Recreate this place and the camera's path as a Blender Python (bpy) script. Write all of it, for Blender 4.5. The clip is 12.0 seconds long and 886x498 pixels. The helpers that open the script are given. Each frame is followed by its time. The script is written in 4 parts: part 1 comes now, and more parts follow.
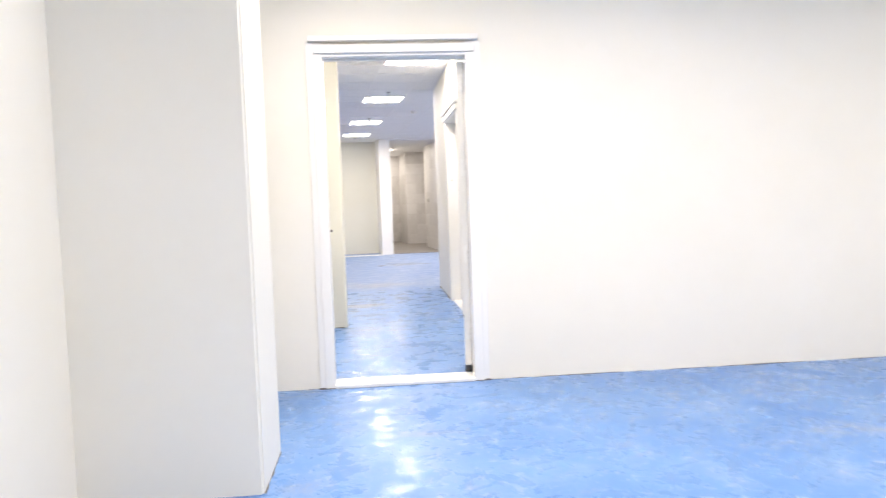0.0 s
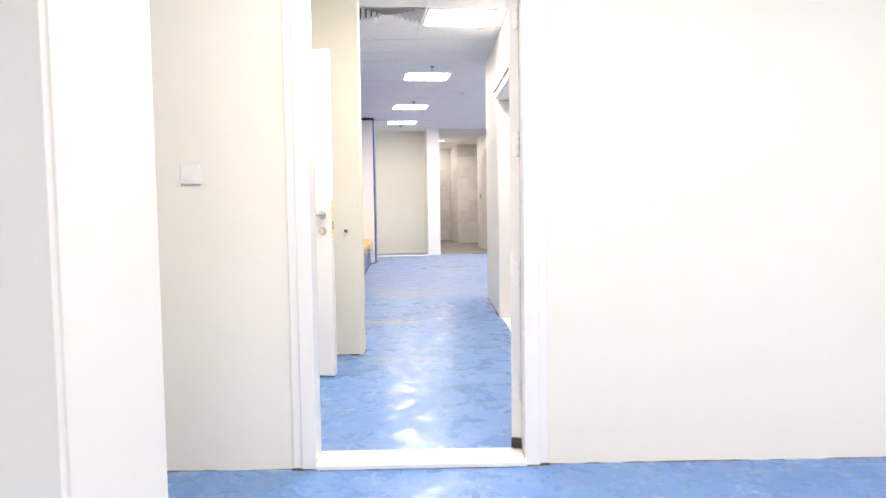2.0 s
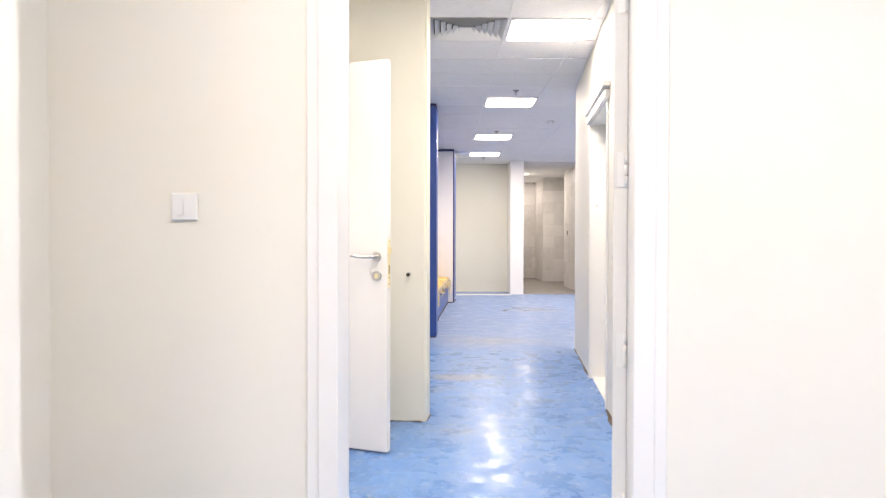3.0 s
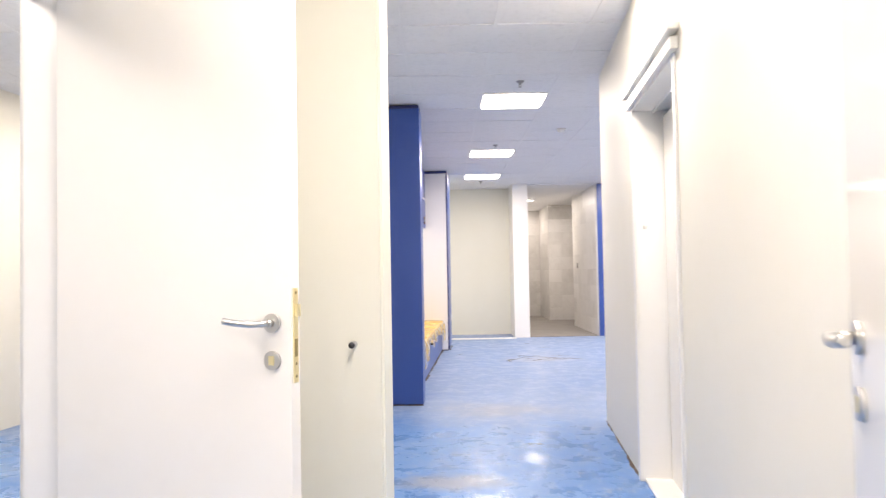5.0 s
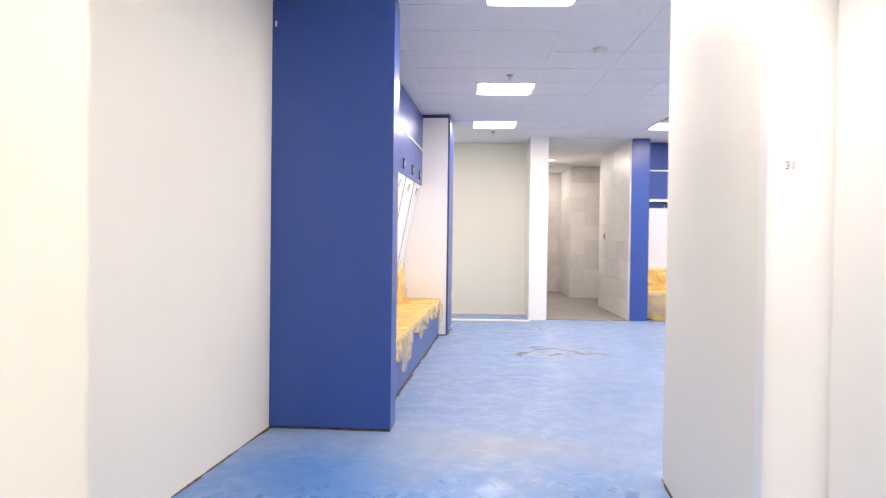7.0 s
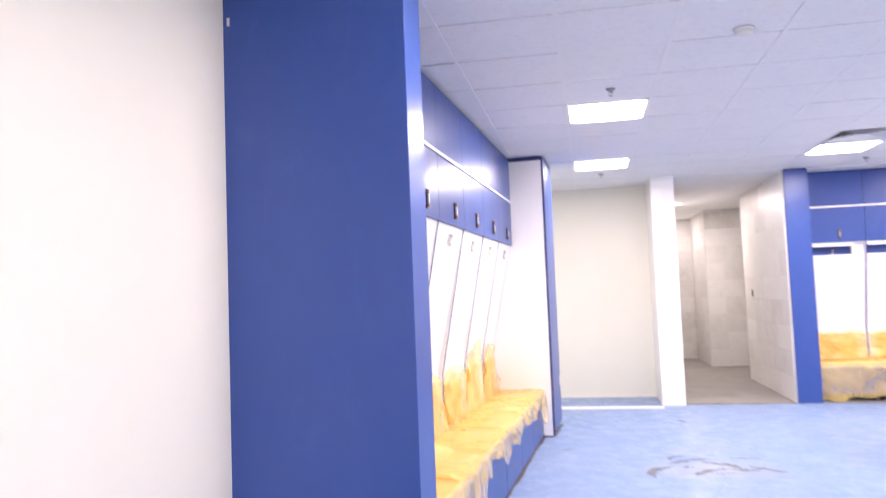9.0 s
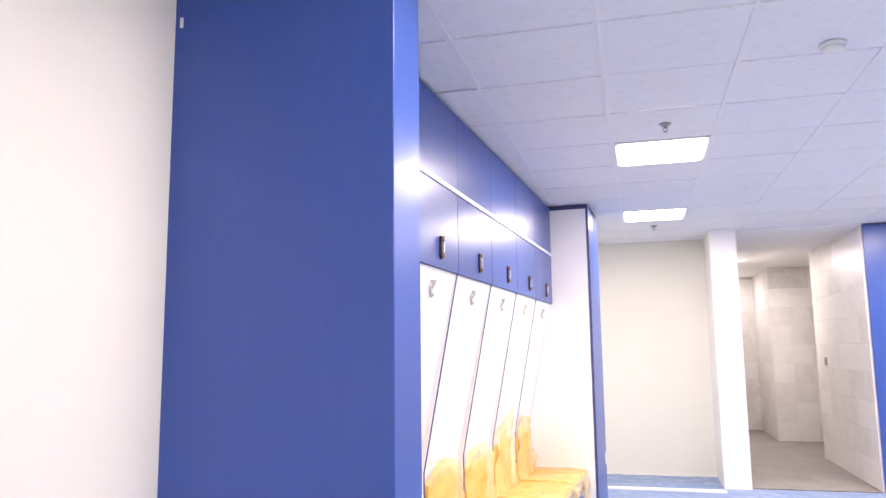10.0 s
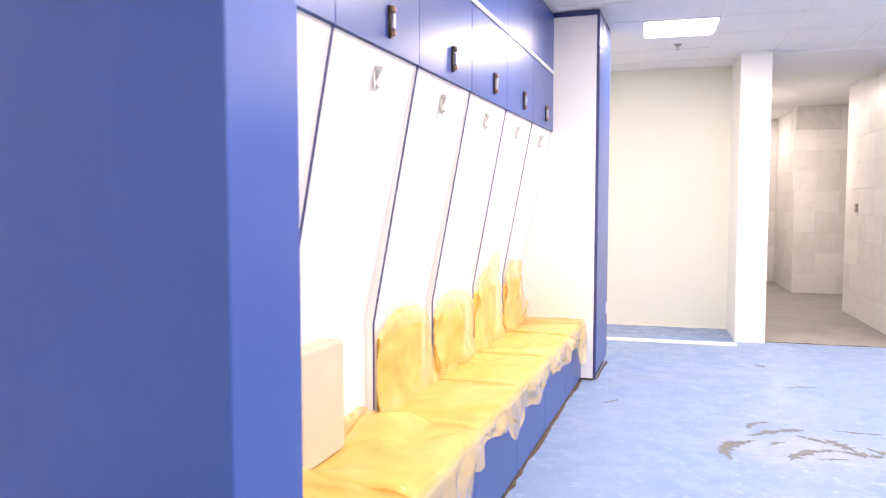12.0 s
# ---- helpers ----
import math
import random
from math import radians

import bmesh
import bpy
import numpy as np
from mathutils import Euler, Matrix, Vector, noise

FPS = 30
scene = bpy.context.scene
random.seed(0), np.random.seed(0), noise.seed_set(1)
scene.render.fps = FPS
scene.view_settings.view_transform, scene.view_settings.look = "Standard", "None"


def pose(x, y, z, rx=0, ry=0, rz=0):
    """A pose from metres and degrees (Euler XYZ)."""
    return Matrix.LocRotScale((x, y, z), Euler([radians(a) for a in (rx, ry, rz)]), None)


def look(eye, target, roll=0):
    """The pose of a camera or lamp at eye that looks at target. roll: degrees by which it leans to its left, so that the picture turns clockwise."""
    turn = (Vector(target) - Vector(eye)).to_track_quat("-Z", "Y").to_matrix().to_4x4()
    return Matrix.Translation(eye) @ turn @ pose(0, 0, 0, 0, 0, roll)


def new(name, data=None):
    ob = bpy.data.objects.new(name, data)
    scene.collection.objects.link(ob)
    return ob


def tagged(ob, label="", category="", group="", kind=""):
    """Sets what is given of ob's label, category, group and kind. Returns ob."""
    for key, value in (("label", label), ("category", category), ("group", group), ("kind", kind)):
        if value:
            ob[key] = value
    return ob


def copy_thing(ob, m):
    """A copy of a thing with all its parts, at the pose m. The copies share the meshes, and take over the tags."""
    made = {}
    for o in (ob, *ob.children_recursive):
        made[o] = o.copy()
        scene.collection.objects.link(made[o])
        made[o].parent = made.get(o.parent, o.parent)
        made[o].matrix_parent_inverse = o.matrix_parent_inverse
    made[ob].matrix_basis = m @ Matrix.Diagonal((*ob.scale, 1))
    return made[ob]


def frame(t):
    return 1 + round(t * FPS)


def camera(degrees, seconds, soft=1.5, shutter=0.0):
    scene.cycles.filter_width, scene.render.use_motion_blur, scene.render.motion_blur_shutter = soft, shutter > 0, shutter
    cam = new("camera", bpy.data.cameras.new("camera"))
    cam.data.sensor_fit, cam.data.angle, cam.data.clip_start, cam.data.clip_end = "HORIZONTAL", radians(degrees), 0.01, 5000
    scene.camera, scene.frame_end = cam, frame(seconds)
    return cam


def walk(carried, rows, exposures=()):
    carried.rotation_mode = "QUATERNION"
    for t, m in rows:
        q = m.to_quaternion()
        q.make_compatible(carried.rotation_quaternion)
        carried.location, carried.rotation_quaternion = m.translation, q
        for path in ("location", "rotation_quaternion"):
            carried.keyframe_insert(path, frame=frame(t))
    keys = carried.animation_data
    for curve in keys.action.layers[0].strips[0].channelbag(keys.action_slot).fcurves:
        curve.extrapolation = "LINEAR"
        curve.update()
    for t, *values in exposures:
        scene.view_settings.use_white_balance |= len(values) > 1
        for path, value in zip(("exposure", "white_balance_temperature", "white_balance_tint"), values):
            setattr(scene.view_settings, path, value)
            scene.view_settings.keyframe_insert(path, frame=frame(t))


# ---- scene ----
cam = camera(62.0, 12.0, soft=1.2, shutter=0.5)
PATH = [
    (0, (0.146, -0.527, 1.169), (0.519, 1.434, 1.047), -2.0),
    (0.5, (0.24, -0.172, 1.159), (0.477, 1.81, 1.035), -0.8),
    (1, (0.326, 0.219, 1.161), (0.629, 2.19, 1.009), -1.7),
    (1.5, (0.468, 0.608, 1.167), (0.75, 2.584, 1.038), -1.1),
    (2, (0.521, 1.057, 1.152), (0.746, 3.04, 1.025), -0.8),
    (2.5, (0.597, 1.491, 1.148), (0.699, 3.488, 1.108), -0.7),
    (3, (0.648, 1.932, 1.191), (0.646, 3.932, 1.157), 0.1),
    (3.2, (0.639, 2.126, 1.183), (0.662, 4.126, 1.171), -0.5),
    (4.8, (0.735, 3.66, 1.266), (0.792, 5.658, 1.311), -0.8),
    (5, (0.770, 3.87, 1.219), (0.768, 5.869, 1.278), -1.0),
    (5.5, (0.806, 4.305, 1.23), (0.734, 6.304, 1.243), 0.6),
    (6, (0.822, 4.879, 1.23), (0.887, 6.878, 1.228), -0.5),
    (6.5, (0.928, 5.363, 1.218), (0.953, 7.362, 1.195), 0.2),
    (6.7, (0.958, 5.615, 1.223), (0.955, 7.614, 1.187), 0.7),
    (8.3, (1.104, 7.267, 1.294), (0.889, 9.256, 1.309), -1.8),
    (8.5, (1.115, 7.456, 1.328), (0.887, 9.443, 1.322), -1.4),
    (9, (1.209, 7.874, 1.402), (0.83, 9.834, 1.53), -2.2),
    (9.5, (1.214, 8.223, 1.464), (0.769, 10.161, 1.682), -1.4),
    (10, (1.232, 8.608, 1.476), (0.727, 10.524, 1.749), -0.7),
    (10.5, (1.268, 8.882, 1.445), (0.657, 10.779, 1.617), 0.7),
    (11, (1.23, 9.178, 1.366), (0.692, 11.105, 1.337), 0.8),
    (11.5, (1.175, 9.373, 1.355), (0.627, 11.294, 1.246), 0.6),
    (12, (1.192, 9.577, 1.345), (0.659, 11.501, 1.218), 0.0),
]
EXPOSURES = [(0.0, 0.06, 7300, 14), (1.5, 0.05, 7300, 14), (3.0, -0.03, 7450, 16), (5.0, 0.05, 7450, 16), (6.5, -0.02, 7300, 16), (8.5, 0.31, 7050, 23), (9.0, 0.33, 7000, 24), (10.0, 0.34, 7050, 23), (10.5, 0.36, 7050, 23), (12.0, 0.42, 7450, 21)]
walk(cam, [(t, look(eye, target, roll)) for t, eye, target, roll in PATH], EXPOSURES)

# ---------------- world and light ----------------
CEIL = 2.755
world = bpy.data.worlds.new("world")
scene.world = world
world.use_nodes = True
world.node_tree.nodes["Background"].inputs[0].default_value = (0.9, 0.95, 1.0, 1)
world.node_tree.nodes["Background"].inputs[1].default_value = 0.05

GX, GY, TILE = 1.12, 10.25, 0.6      # ceiling grid origin
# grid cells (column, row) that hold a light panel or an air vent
# (-1, -9) and rows -13 to -24: unseen panels, added as fill light
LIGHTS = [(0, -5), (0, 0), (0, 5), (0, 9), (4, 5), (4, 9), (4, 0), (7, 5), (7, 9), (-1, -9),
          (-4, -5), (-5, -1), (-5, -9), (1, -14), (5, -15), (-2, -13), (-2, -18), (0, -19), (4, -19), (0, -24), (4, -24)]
VENTS = [(-1, -5), (4, 8)]
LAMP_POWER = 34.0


def add_lamp(x, y, z, power, size):
    lamp = bpy.data.lights.new("panel_lamp", "AREA")
    lamp.energy, lamp.size, lamp.color = power, size, (1.0, 0.97, 0.93)
    ob = new("panel_lamp", lamp)
    ob.matrix_world = pose(x, y, z)
    return ob


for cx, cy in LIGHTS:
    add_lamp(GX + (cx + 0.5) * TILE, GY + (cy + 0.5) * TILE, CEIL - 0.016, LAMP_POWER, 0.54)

# ---------------- materials ----------------
def material(name, colour, rough=0.5, metal=0.0):
    m = bpy.data.materials.new(name)
    m.use_nodes = True
    b = m.node_tree.nodes["Principled BSDF"]
    b.inputs["Base Color"].default_value = (*colour, 1)
    b.inputs["Roughness"].default_value = rough
    b.inputs["Metallic"].default_value = metal
    return m, m.node_tree, b


def coords(nt, scale=(1, 1, 1), world_space=False):
    tc = nt.nodes.new("ShaderNodeNewGeometry" if world_space else "ShaderNodeTexCoord")
    mp = nt.nodes.new("ShaderNodeMapping")
    mp.inputs["Scale"].default_value = scale
    nt.links.new(tc.outputs["Position" if world_space else "Object"], mp.inputs["Vector"])
    return mp.outputs["Vector"]


def noise_node(nt, vec, scale, detail=4, rough=0.55, distort=0.0):
    n = nt.nodes.new("ShaderNodeTexNoise")
    n.inputs["Scale"].default_value, n.inputs["Detail"].default_value = scale, detail
    n.inputs["Roughness"].default_value, n.inputs["Distortion"].default_value = rough, distort
    nt.links.new(vec, n.inputs["Vector"])
    return n.outputs["Fac"]


def ramp(nt, fac, stops):
    r = nt.nodes.new("ShaderNodeValToRGB")
    while len(r.color_ramp.elements) < len(stops):
        r.color_ramp.elements.new(0.5)
    for e, (p, c) in zip(r.color_ramp.elements, stops):
        e.position, e.color = p, (c, c, c, 1) if isinstance(c, (int, float)) else (*c, 1)
    nt.links.new(fac, r.inputs["Fac"])
    return r.outputs["Color"]


def mix(nt, fac, a, b):
    n = nt.nodes.new("ShaderNodeMix")
    n.data_type = "RGBA"
    for sock, v in ((n.inputs[0], fac), (n.inputs[6], a), (n.inputs[7], b)):
        if isinstance(v, tuple):
            sock.default_value = (*v, 1)
        elif isinstance(v, float):
            sock.default_value = v
        else:
            nt.links.new(v, sock)
    return n.outputs[2]


def bump(nt, bsdf, height, strength, distance=0.01):
    n = nt.nodes.new("ShaderNodeBump")
    n.inputs["Strength"].default_value, n.inputs["Distance"].default_value = strength, distance
    nt.links.new(height, n.inputs["Height"])
    nt.links.new(n.outputs["Normal"], bsdf.inputs["Normal"])


def paint(name, colour, dirt, rough=0.55, grain=220.0, bumpy=0.06):
    """Rolled wall paint: fine roller grain, broad faint stains."""
    m, nt, b = material(name, colour, rough)
    v = coords(nt, world_space=True)
    big = ramp(nt, noise_node(nt, v, 0.9, 6, 0.6), [(0.42, 0.0), (0.75, 1.0)])
    c = mix(nt, big, colour, dirt)
    fine = ramp(nt, noise_node(nt, v, 9.0, 5, 0.7), [(0.55, 0.0), (0.85, 0.55)])
    c = mix(nt, fine, c, dirt)
    nt.links.new(c, b.inputs["Base Color"])
    bump(nt, b, noise_node(nt, v, grain, 3), bumpy, 0.004)
    return m


WALL = paint("wall_paint", (0.82, 0.795, 0.727), (0.79, 0.762, 0.68))
TRIM = paint("gloss_trim", (0.84, 0.835, 0.82), (0.80, 0.79, 0.76), 0.28, 60.0, 0.03)
LEAF = paint("door_laminate", (0.83, 0.815, 0.79), (0.80, 0.785, 0.75), 0.07, 40.0, 0.006)
CREAMPAINT = paint("cream_paint", (0.785, 0.775, 0.688), (0.755, 0.74, 0.645))
PLASTER = paint("plaster", (0.72, 0.70, 0.68), (0.62, 0.60, 0.575), 0.8, 60.0, 0.2)


def math_node(nt, op, a, b):
    n = nt.nodes.new("ShaderNodeMath")
    n.operation = op
    for sock, v in ((n.inputs[0], a), (n.inputs[1], b)):
        if isinstance(v, (int, float)):
            sock.default_value = v
        else:
            nt.links.new(v, sock)
    return n.outputs[0]


def floor_material():
    """Sky blue floor coating: worn flakes, dust, half-dried patches; dustier past the passage."""
    m, nt, b = material("blue_coating", (0.1, 0.27, 0.6), 0.3)
    v = coords(nt, world_space=True)
    sep = nt.nodes.new("ShaderNodeSeparateXYZ")
    nt.links.new(v, sep.inputs[0])
    wobble = math_node(nt, "MULTIPLY", math_node(nt, "SUBTRACT", noise_node(nt, v, 1.3, 8, 0.65), 0.5), 1.6)
    along = math_node(nt, "ADD", sep.outputs[1], wobble)
    zone = ramp(nt, math_node(nt, "MULTIPLY", along, 0.05), [(0.468, 0.0), (0.492, 1.0)])
    blue = mix(nt, ramp(nt, noise_node(nt, v, 0.9, 6, 0.6, 0.5), [(0.38, 0.0), (0.62, 1.0)]), (0.082, 0.220, 0.515), (0.118, 0.268, 0.560))
    dusty = mix(nt, ramp(nt, noise_node(nt, v, 1.1, 7, 0.62, 0.4), [(0.35, 0.0), (0.65, 1.0)]), (0.160, 0.262, 0.480), (0.205, 0.292, 0.470))
    c = mix(nt, zone, blue, dusty)
    # pale worn flakes with hard edges
    flake = ramp(nt, noise_node(nt, v, 3.1, 12, 0.74, 0.25), [(0.50, 0.0), (0.60, 0.24)])
    c = mix(nt, flake, c, (0.27, 0.375, 0.575))
    fleck = ramp(nt, noise_node(nt, v, 12.0, 8, 0.72, 0.3), [(0.57, 0.0), (0.62, 0.5)])
    c = mix(nt, fleck, c, (0.36, 0.445, 0.60))
    # grey-beige dirt smears
    dirt = ramp(nt, noise_node(nt, coords(nt, (0.8, 1.25, 1), True), 1.45, 10, 0.72, 0.5), [(0.56, 0.0), (0.66, 0.5)])
    calm = math_node(nt, "SUBTRACT", 1.0, math_node(nt, "MULTIPLY", zone, 0.7))
    c = mix(nt, math_node(nt, "MULTIPLY", dirt, calm), c, (0.31, 0.325, 0.37))
    # freshly wiped, saturated patches
    wiped = ramp(nt, noise_node(nt, coords(nt, (1.3, 1.0, 1), True), 2.1, 11, 0.70, 0.4), [(0.52, 0.0), (0.64, 0.22)])
    c = mix(nt, math_node(nt, "MULTIPLY", wiped, calm), c, (0.070, 0.205, 0.51))

    def spot(x, y, sx, sy, r0, r1, weight):
        """A ragged blot centred at x, y."""
        gap = nt.nodes.new("ShaderNodeVectorMath")
        gap.operation = "DISTANCE"
        nt.links.new(coords(nt, (sx, sy, 1), True), gap.inputs[0])
        gap.inputs[1].default_value = (x * sx, y * sy, 0)
        ragged = math_node(nt, "ADD", gap.outputs["Value"], math_node(nt, "MULTIPLY", noise_node(nt, v, 4.0, 10, 0.72, 0.5), 0.9))
        return ramp(nt, ragged, [(r0, weight), (r1, 0.0)])
    c = mix(nt, spot(0.15, 9.75, 0.9, 0.9, 0.62, 1.02, 0.85), c, (0.048, 0.185, 0.50))
    c = mix(nt, spot(1.25, 10.35, 0.8, 1.4, 0.60, 1.10, 0.55), c, (0.31, 0.325, 0.375))
    c = mix(nt, spot(0.80, 8.15, 1.3, 2.6, 0.62, 1.00, 0.60), c, (0.34, 0.33, 0.33))
    c = mix(nt, spot(2.02, 13.9, 0.75, 1.3, 0.50, 0.98, 0.42), c, (0.40, 0.385, 0.385))
    nt.links.new(c, b.inputs["Base Color"])
    wet = ramp(nt, noise_node(nt, v, 5.5, 9, 0.70, 0.4), [(0.42, 0.17), (0.54, 0.42)])
    nt.links.new(math_node(nt, "ADD", wet, math_node(nt, "MULTIPLY", zone, 0.16)), b.inputs["Roughness"])
    b.inputs["Specular IOR Level"].default_value = 0.26
    b.inputs["Sheen Weight"].default_value = 0.09
    b.inputs["Sheen Roughness"].default_value = 0.45
    swell = math_node(nt, "ADD", noise_node(nt, v, 8.0, 3, 0.5), math_node(nt, "MULTIPLY", noise_node(nt, v, 45.0, 3, 0.6), 0.16))
    bump(nt, b, swell, 0.10, 0.02)
    return m


FLOOR = floor_material()


def speckled(name, c0, c1, rough, scale, bumpy=0.2):
    m, nt, b = material(name, c0, rough)
    v = coords(nt, world_space=True)
    c = mix(nt, ramp(nt, noise_node(nt, v, scale, 8, 0.7, 0.5), [(0.35, 0.0), (0.68, 1.0)]), c0, c1)
    fine = ramp(nt, noise_node(nt, v, scale * 9, 5, 0.7), [(0.5, 0.0), (0.8, 0.5)])
    c = mix(nt, fine, c, tuple(x * 0.75 for x in c0))
    nt.links.new(c, b.inputs["Base Color"])
    bump(nt, b, noise_node(nt, v, scale * 12, 4), bumpy, 0.004)
    return m


GREYFLOOR = speckled("dusty_grey_floor", (0.215, 0.20, 0.185), (0.295, 0.275, 0.258), 0.6, 2.2)
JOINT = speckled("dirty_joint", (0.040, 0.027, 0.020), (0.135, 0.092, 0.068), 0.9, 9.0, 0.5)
CRUMBS = speckled("plaster_crumbs", (0.62, 0.60, 0.56), (0.78, 0.76, 0.72), 0.9, 30.0, 0.5)
GROUT = speckled("grout", (0.48, 0.46, 0.44), (0.56, 0.54, 0.52), 0.9, 6.0)
MUD = speckled("dried_mud", (0.145, 0.152, 0.16), (0.225, 0.228, 0.23), 0.85, 14.0, 0.4)
_nt = MUD.node_tree
_thin = ramp(_nt, noise_node(_nt, coords(_nt, (1.0, 1.8, 1), True), 22.0, 5, 0.6, 0.8), [(0.34, 0.15), (0.56, 1.0)])
_edge = _nt.nodes.new("ShaderNodeAttribute")
_edge.attribute_name = "thickness"
_thin = ramp(_nt, math_node(_nt, "MULTIPLY", _thin, _edge.outputs["Fac"]), [(0.10, 0.0), (0.42, 0.85)])
_nt.links.new(_thin, _nt.nodes["Principled BSDF"].inputs["Alpha"])


def marble_material():
    m, nt, b = material("grey_marble", (0.55, 0.53, 0.5), 0.35)
    v = coords(nt, world_space=True)
    info = nt.nodes.new("ShaderNodeObjectInfo")
    add = nt.nodes.new("ShaderNodeVectorMath")
    add.operation = "MULTIPLY_ADD"
    nt.links.new(info.outputs["Random"], add.inputs[0])
    add.inputs[1].default_value = (7.0, 3.0, 5.0)
    nt.links.new(v, add.inputs[2])
    cloud = ramp(nt, noise_node(nt, add.outputs[0], 2.4, 9, 0.65, 1.4), [(0.3, 0.0), (0.7, 1.0)])
    tone = ramp(nt, info.outputs["Random"], [(0.0, (0.53, 0.51, 0.485)), (1.0, (0.75, 0.73, 0.715))])
    c = mix(nt, math_node(nt, "MULTIPLY", cloud, 0.6), tone, (0.76, 0.745, 0.73))
    vein = ramp(nt, noise_node(nt, add.outputs[0], 1.3, 7, 0.6, 2.5), [(0.47, 0.0), (0.5, 0.25), (0.53, 0.0)])
    c = mix(nt, vein, c, (0.54, 0.515, 0.49))
    dust = ramp(nt, noise_node(nt, v, 5.0, 6, 0.75), [(0.5, 0.0), (0.75, 0.7)])
    c = mix(nt, dust, c, (0.74, 0.725, 0.70))
    nt.links.new(c, b.inputs["Base Color"])
    return m


MARBLE = marble_material()


def laminate(name, c0, c1, rough):
    m, nt, b = material(name, c0, rough)
    v = coords(nt, world_space=True)
    c = mix(nt, ramp(nt, noise_node(nt, coords(nt, (1, 1, 0.35), True), 1.2, 5, 0.6), [(0.25, 0.0), (0.8, 1.0)]), c0, c1)
    scuff = ramp(nt, noise_node(nt, coords(nt, (1.6, 1.6, 0.8), True), 3.2, 9, 0.66, 0.8), [(0.54, 0.0), (0.80, 0.30)])
    c = mix(nt, scuff, c, tuple(min(0.9, x * 1.15 + 0.03) for x in c1))
    nt.links.new(c, b.inputs["Base Color"])
    r = ramp(nt, noise_node(nt, v, 6.0, 6, 0.7), [(0.2, rough - 0.02), (0.9, rough + 0.04)])
    nt.links.new(r, b.inputs["Roughness"])
    bump(nt, b, noise_node(nt, v, 400.0, 2), 0.05, 0.001)
    return m


BLUE = laminate("blue_laminate", (0.026, 0.072, 0.305), (0.037, 0.089, 0.338), 0.30)
NAVY = laminate("navy_edge", (0.035, 0.042, 0.15), (0.048, 0.055, 0.18), 0.4)
WHITE = laminate("white_laminate", (0.87, 0.86, 0.865), (0.84, 0.83, 0.835), 0.35)
CREAM = speckled("cream_foam", (0.62, 0.56, 0.44), (0.58, 0.52, 0.40), 0.8, 8.0, 0.1)
BLACK = material("black_plastic", (0.02, 0.02, 0.022), 0.45)[0]
STEEL = material("brushed_steel", (0.62, 0.61, 0.60), 0.28, 1.0)[0]
BRASS = material("brass", (0.90, 0.80, 0.50), 0.42, 1.0)[0]
DULLBRASS = material("dull_brass", (0.46, 0.38, 0.20), 0.5, 1.0)[0]
BRONZE = material("dark_bronze", (0.075, 0.058, 0.05), 0.4, 0.8)[0]
COPPER = material("worn_copper", (0.42, 0.29, 0.22), 0.38, 0.9)[0]
PLASTIC = material("white_plastic", (0.80, 0.80, 0.79), 0.35)[0]
TILEWHITE = speckled("ceiling_tile", (0.81, 0.81, 0.82), (0.79, 0.79, 0.80), 0.85, 3.0, 0.08)
DULLMETAL = material("dull_grey_metal", (0.40, 0.39, 0.385), 0.45, 0.6)[0]
TBAR = material("white_metal_grid", (0.78, 0.78, 0.79), 0.4)[0]
DARKVENT = material("vent_inside", (0.10, 0.10, 0.10), 0.8)[0]


def glow_material(name, strength):
    m, nt, b = material(name, (0.9, 0.9, 0.9), 0.5)
    b.inputs["Emission Color"].default_value = (1.0, 0.98, 0.95, 1)
    b.inputs["Emission Strength"].default_value = strength
    return m


DIFFUSER = glow_material("lit_diffuser", 9.0)


def pad_material():
    m, nt, b = material("yellow_pad", (0.85, 0.50, 0.06), 0.5)
    v = coords(nt, world_space=True)
    c = mix(nt, ramp(nt, noise_node(nt, v, 3.0, 5), [(0.35, 0.0), (0.7, 1.0)]), (0.86, 0.52, 0.10), (0.88, 0.58, 0.16))
    nt.links.new(c, b.inputs["Base Color"])
    return m


PAD = pad_material()


def crumple(nt, b, v, scale, strength):
    """Creased facets of thin plastic: warped cells under soft folds."""
    warp = nt.nodes.new("ShaderNodeTexNoise")
    warp.inputs["Scale"].default_value = 2.5
    nt.links.new(v, warp.inputs["Vector"])
    shift = nt.nodes.new("ShaderNodeVectorMath")
    shift.operation = "MULTIPLY_ADD"
    nt.links.new(warp.outputs["Color"], shift.inputs[0])
    shift.inputs[1].default_value = (0.35, 0.35, 0.35)
    nt.links.new(v, shift.inputs[2])
    cells = nt.nodes.new("ShaderNodeTexVoronoi")
    cells.inputs["Scale"].default_value = scale
    nt.links.new(shift.outputs[0], cells.inputs["Vector"])
    height = math_node(nt, "ADD", cells.outputs["Distance"], math_node(nt, "MULTIPLY", noise_node(nt, v, scale * 0.7, 2, 0.5), 0.8))
    bump(nt, b, height, strength, 0.04)


def film_material():
    """Milky protective film with soft folds."""
    m, nt, b = material("protective_film", (0.93, 0.80, 0.45), 0.27)
    v = coords(nt, world_space=True)
    c = mix(nt, ramp(nt, noise_node(nt, v, 2.2, 3, 0.5, 0.6), [(0.35, 0.0), (0.7, 1.0)]), (0.86, 0.575, 0.165), (0.88, 0.66, 0.275))
    nt.links.new(c, b.inputs["Base Color"])
    a = ramp(nt, noise_node(nt, v, 2.5, 3, 0.5, 0.8), [(0.3, 0.45), (0.7, 0.70)])
    nt.links.new(a, b.inputs["Alpha"])
    crumple(nt, b, v, 5.5, 0.24)
    return m


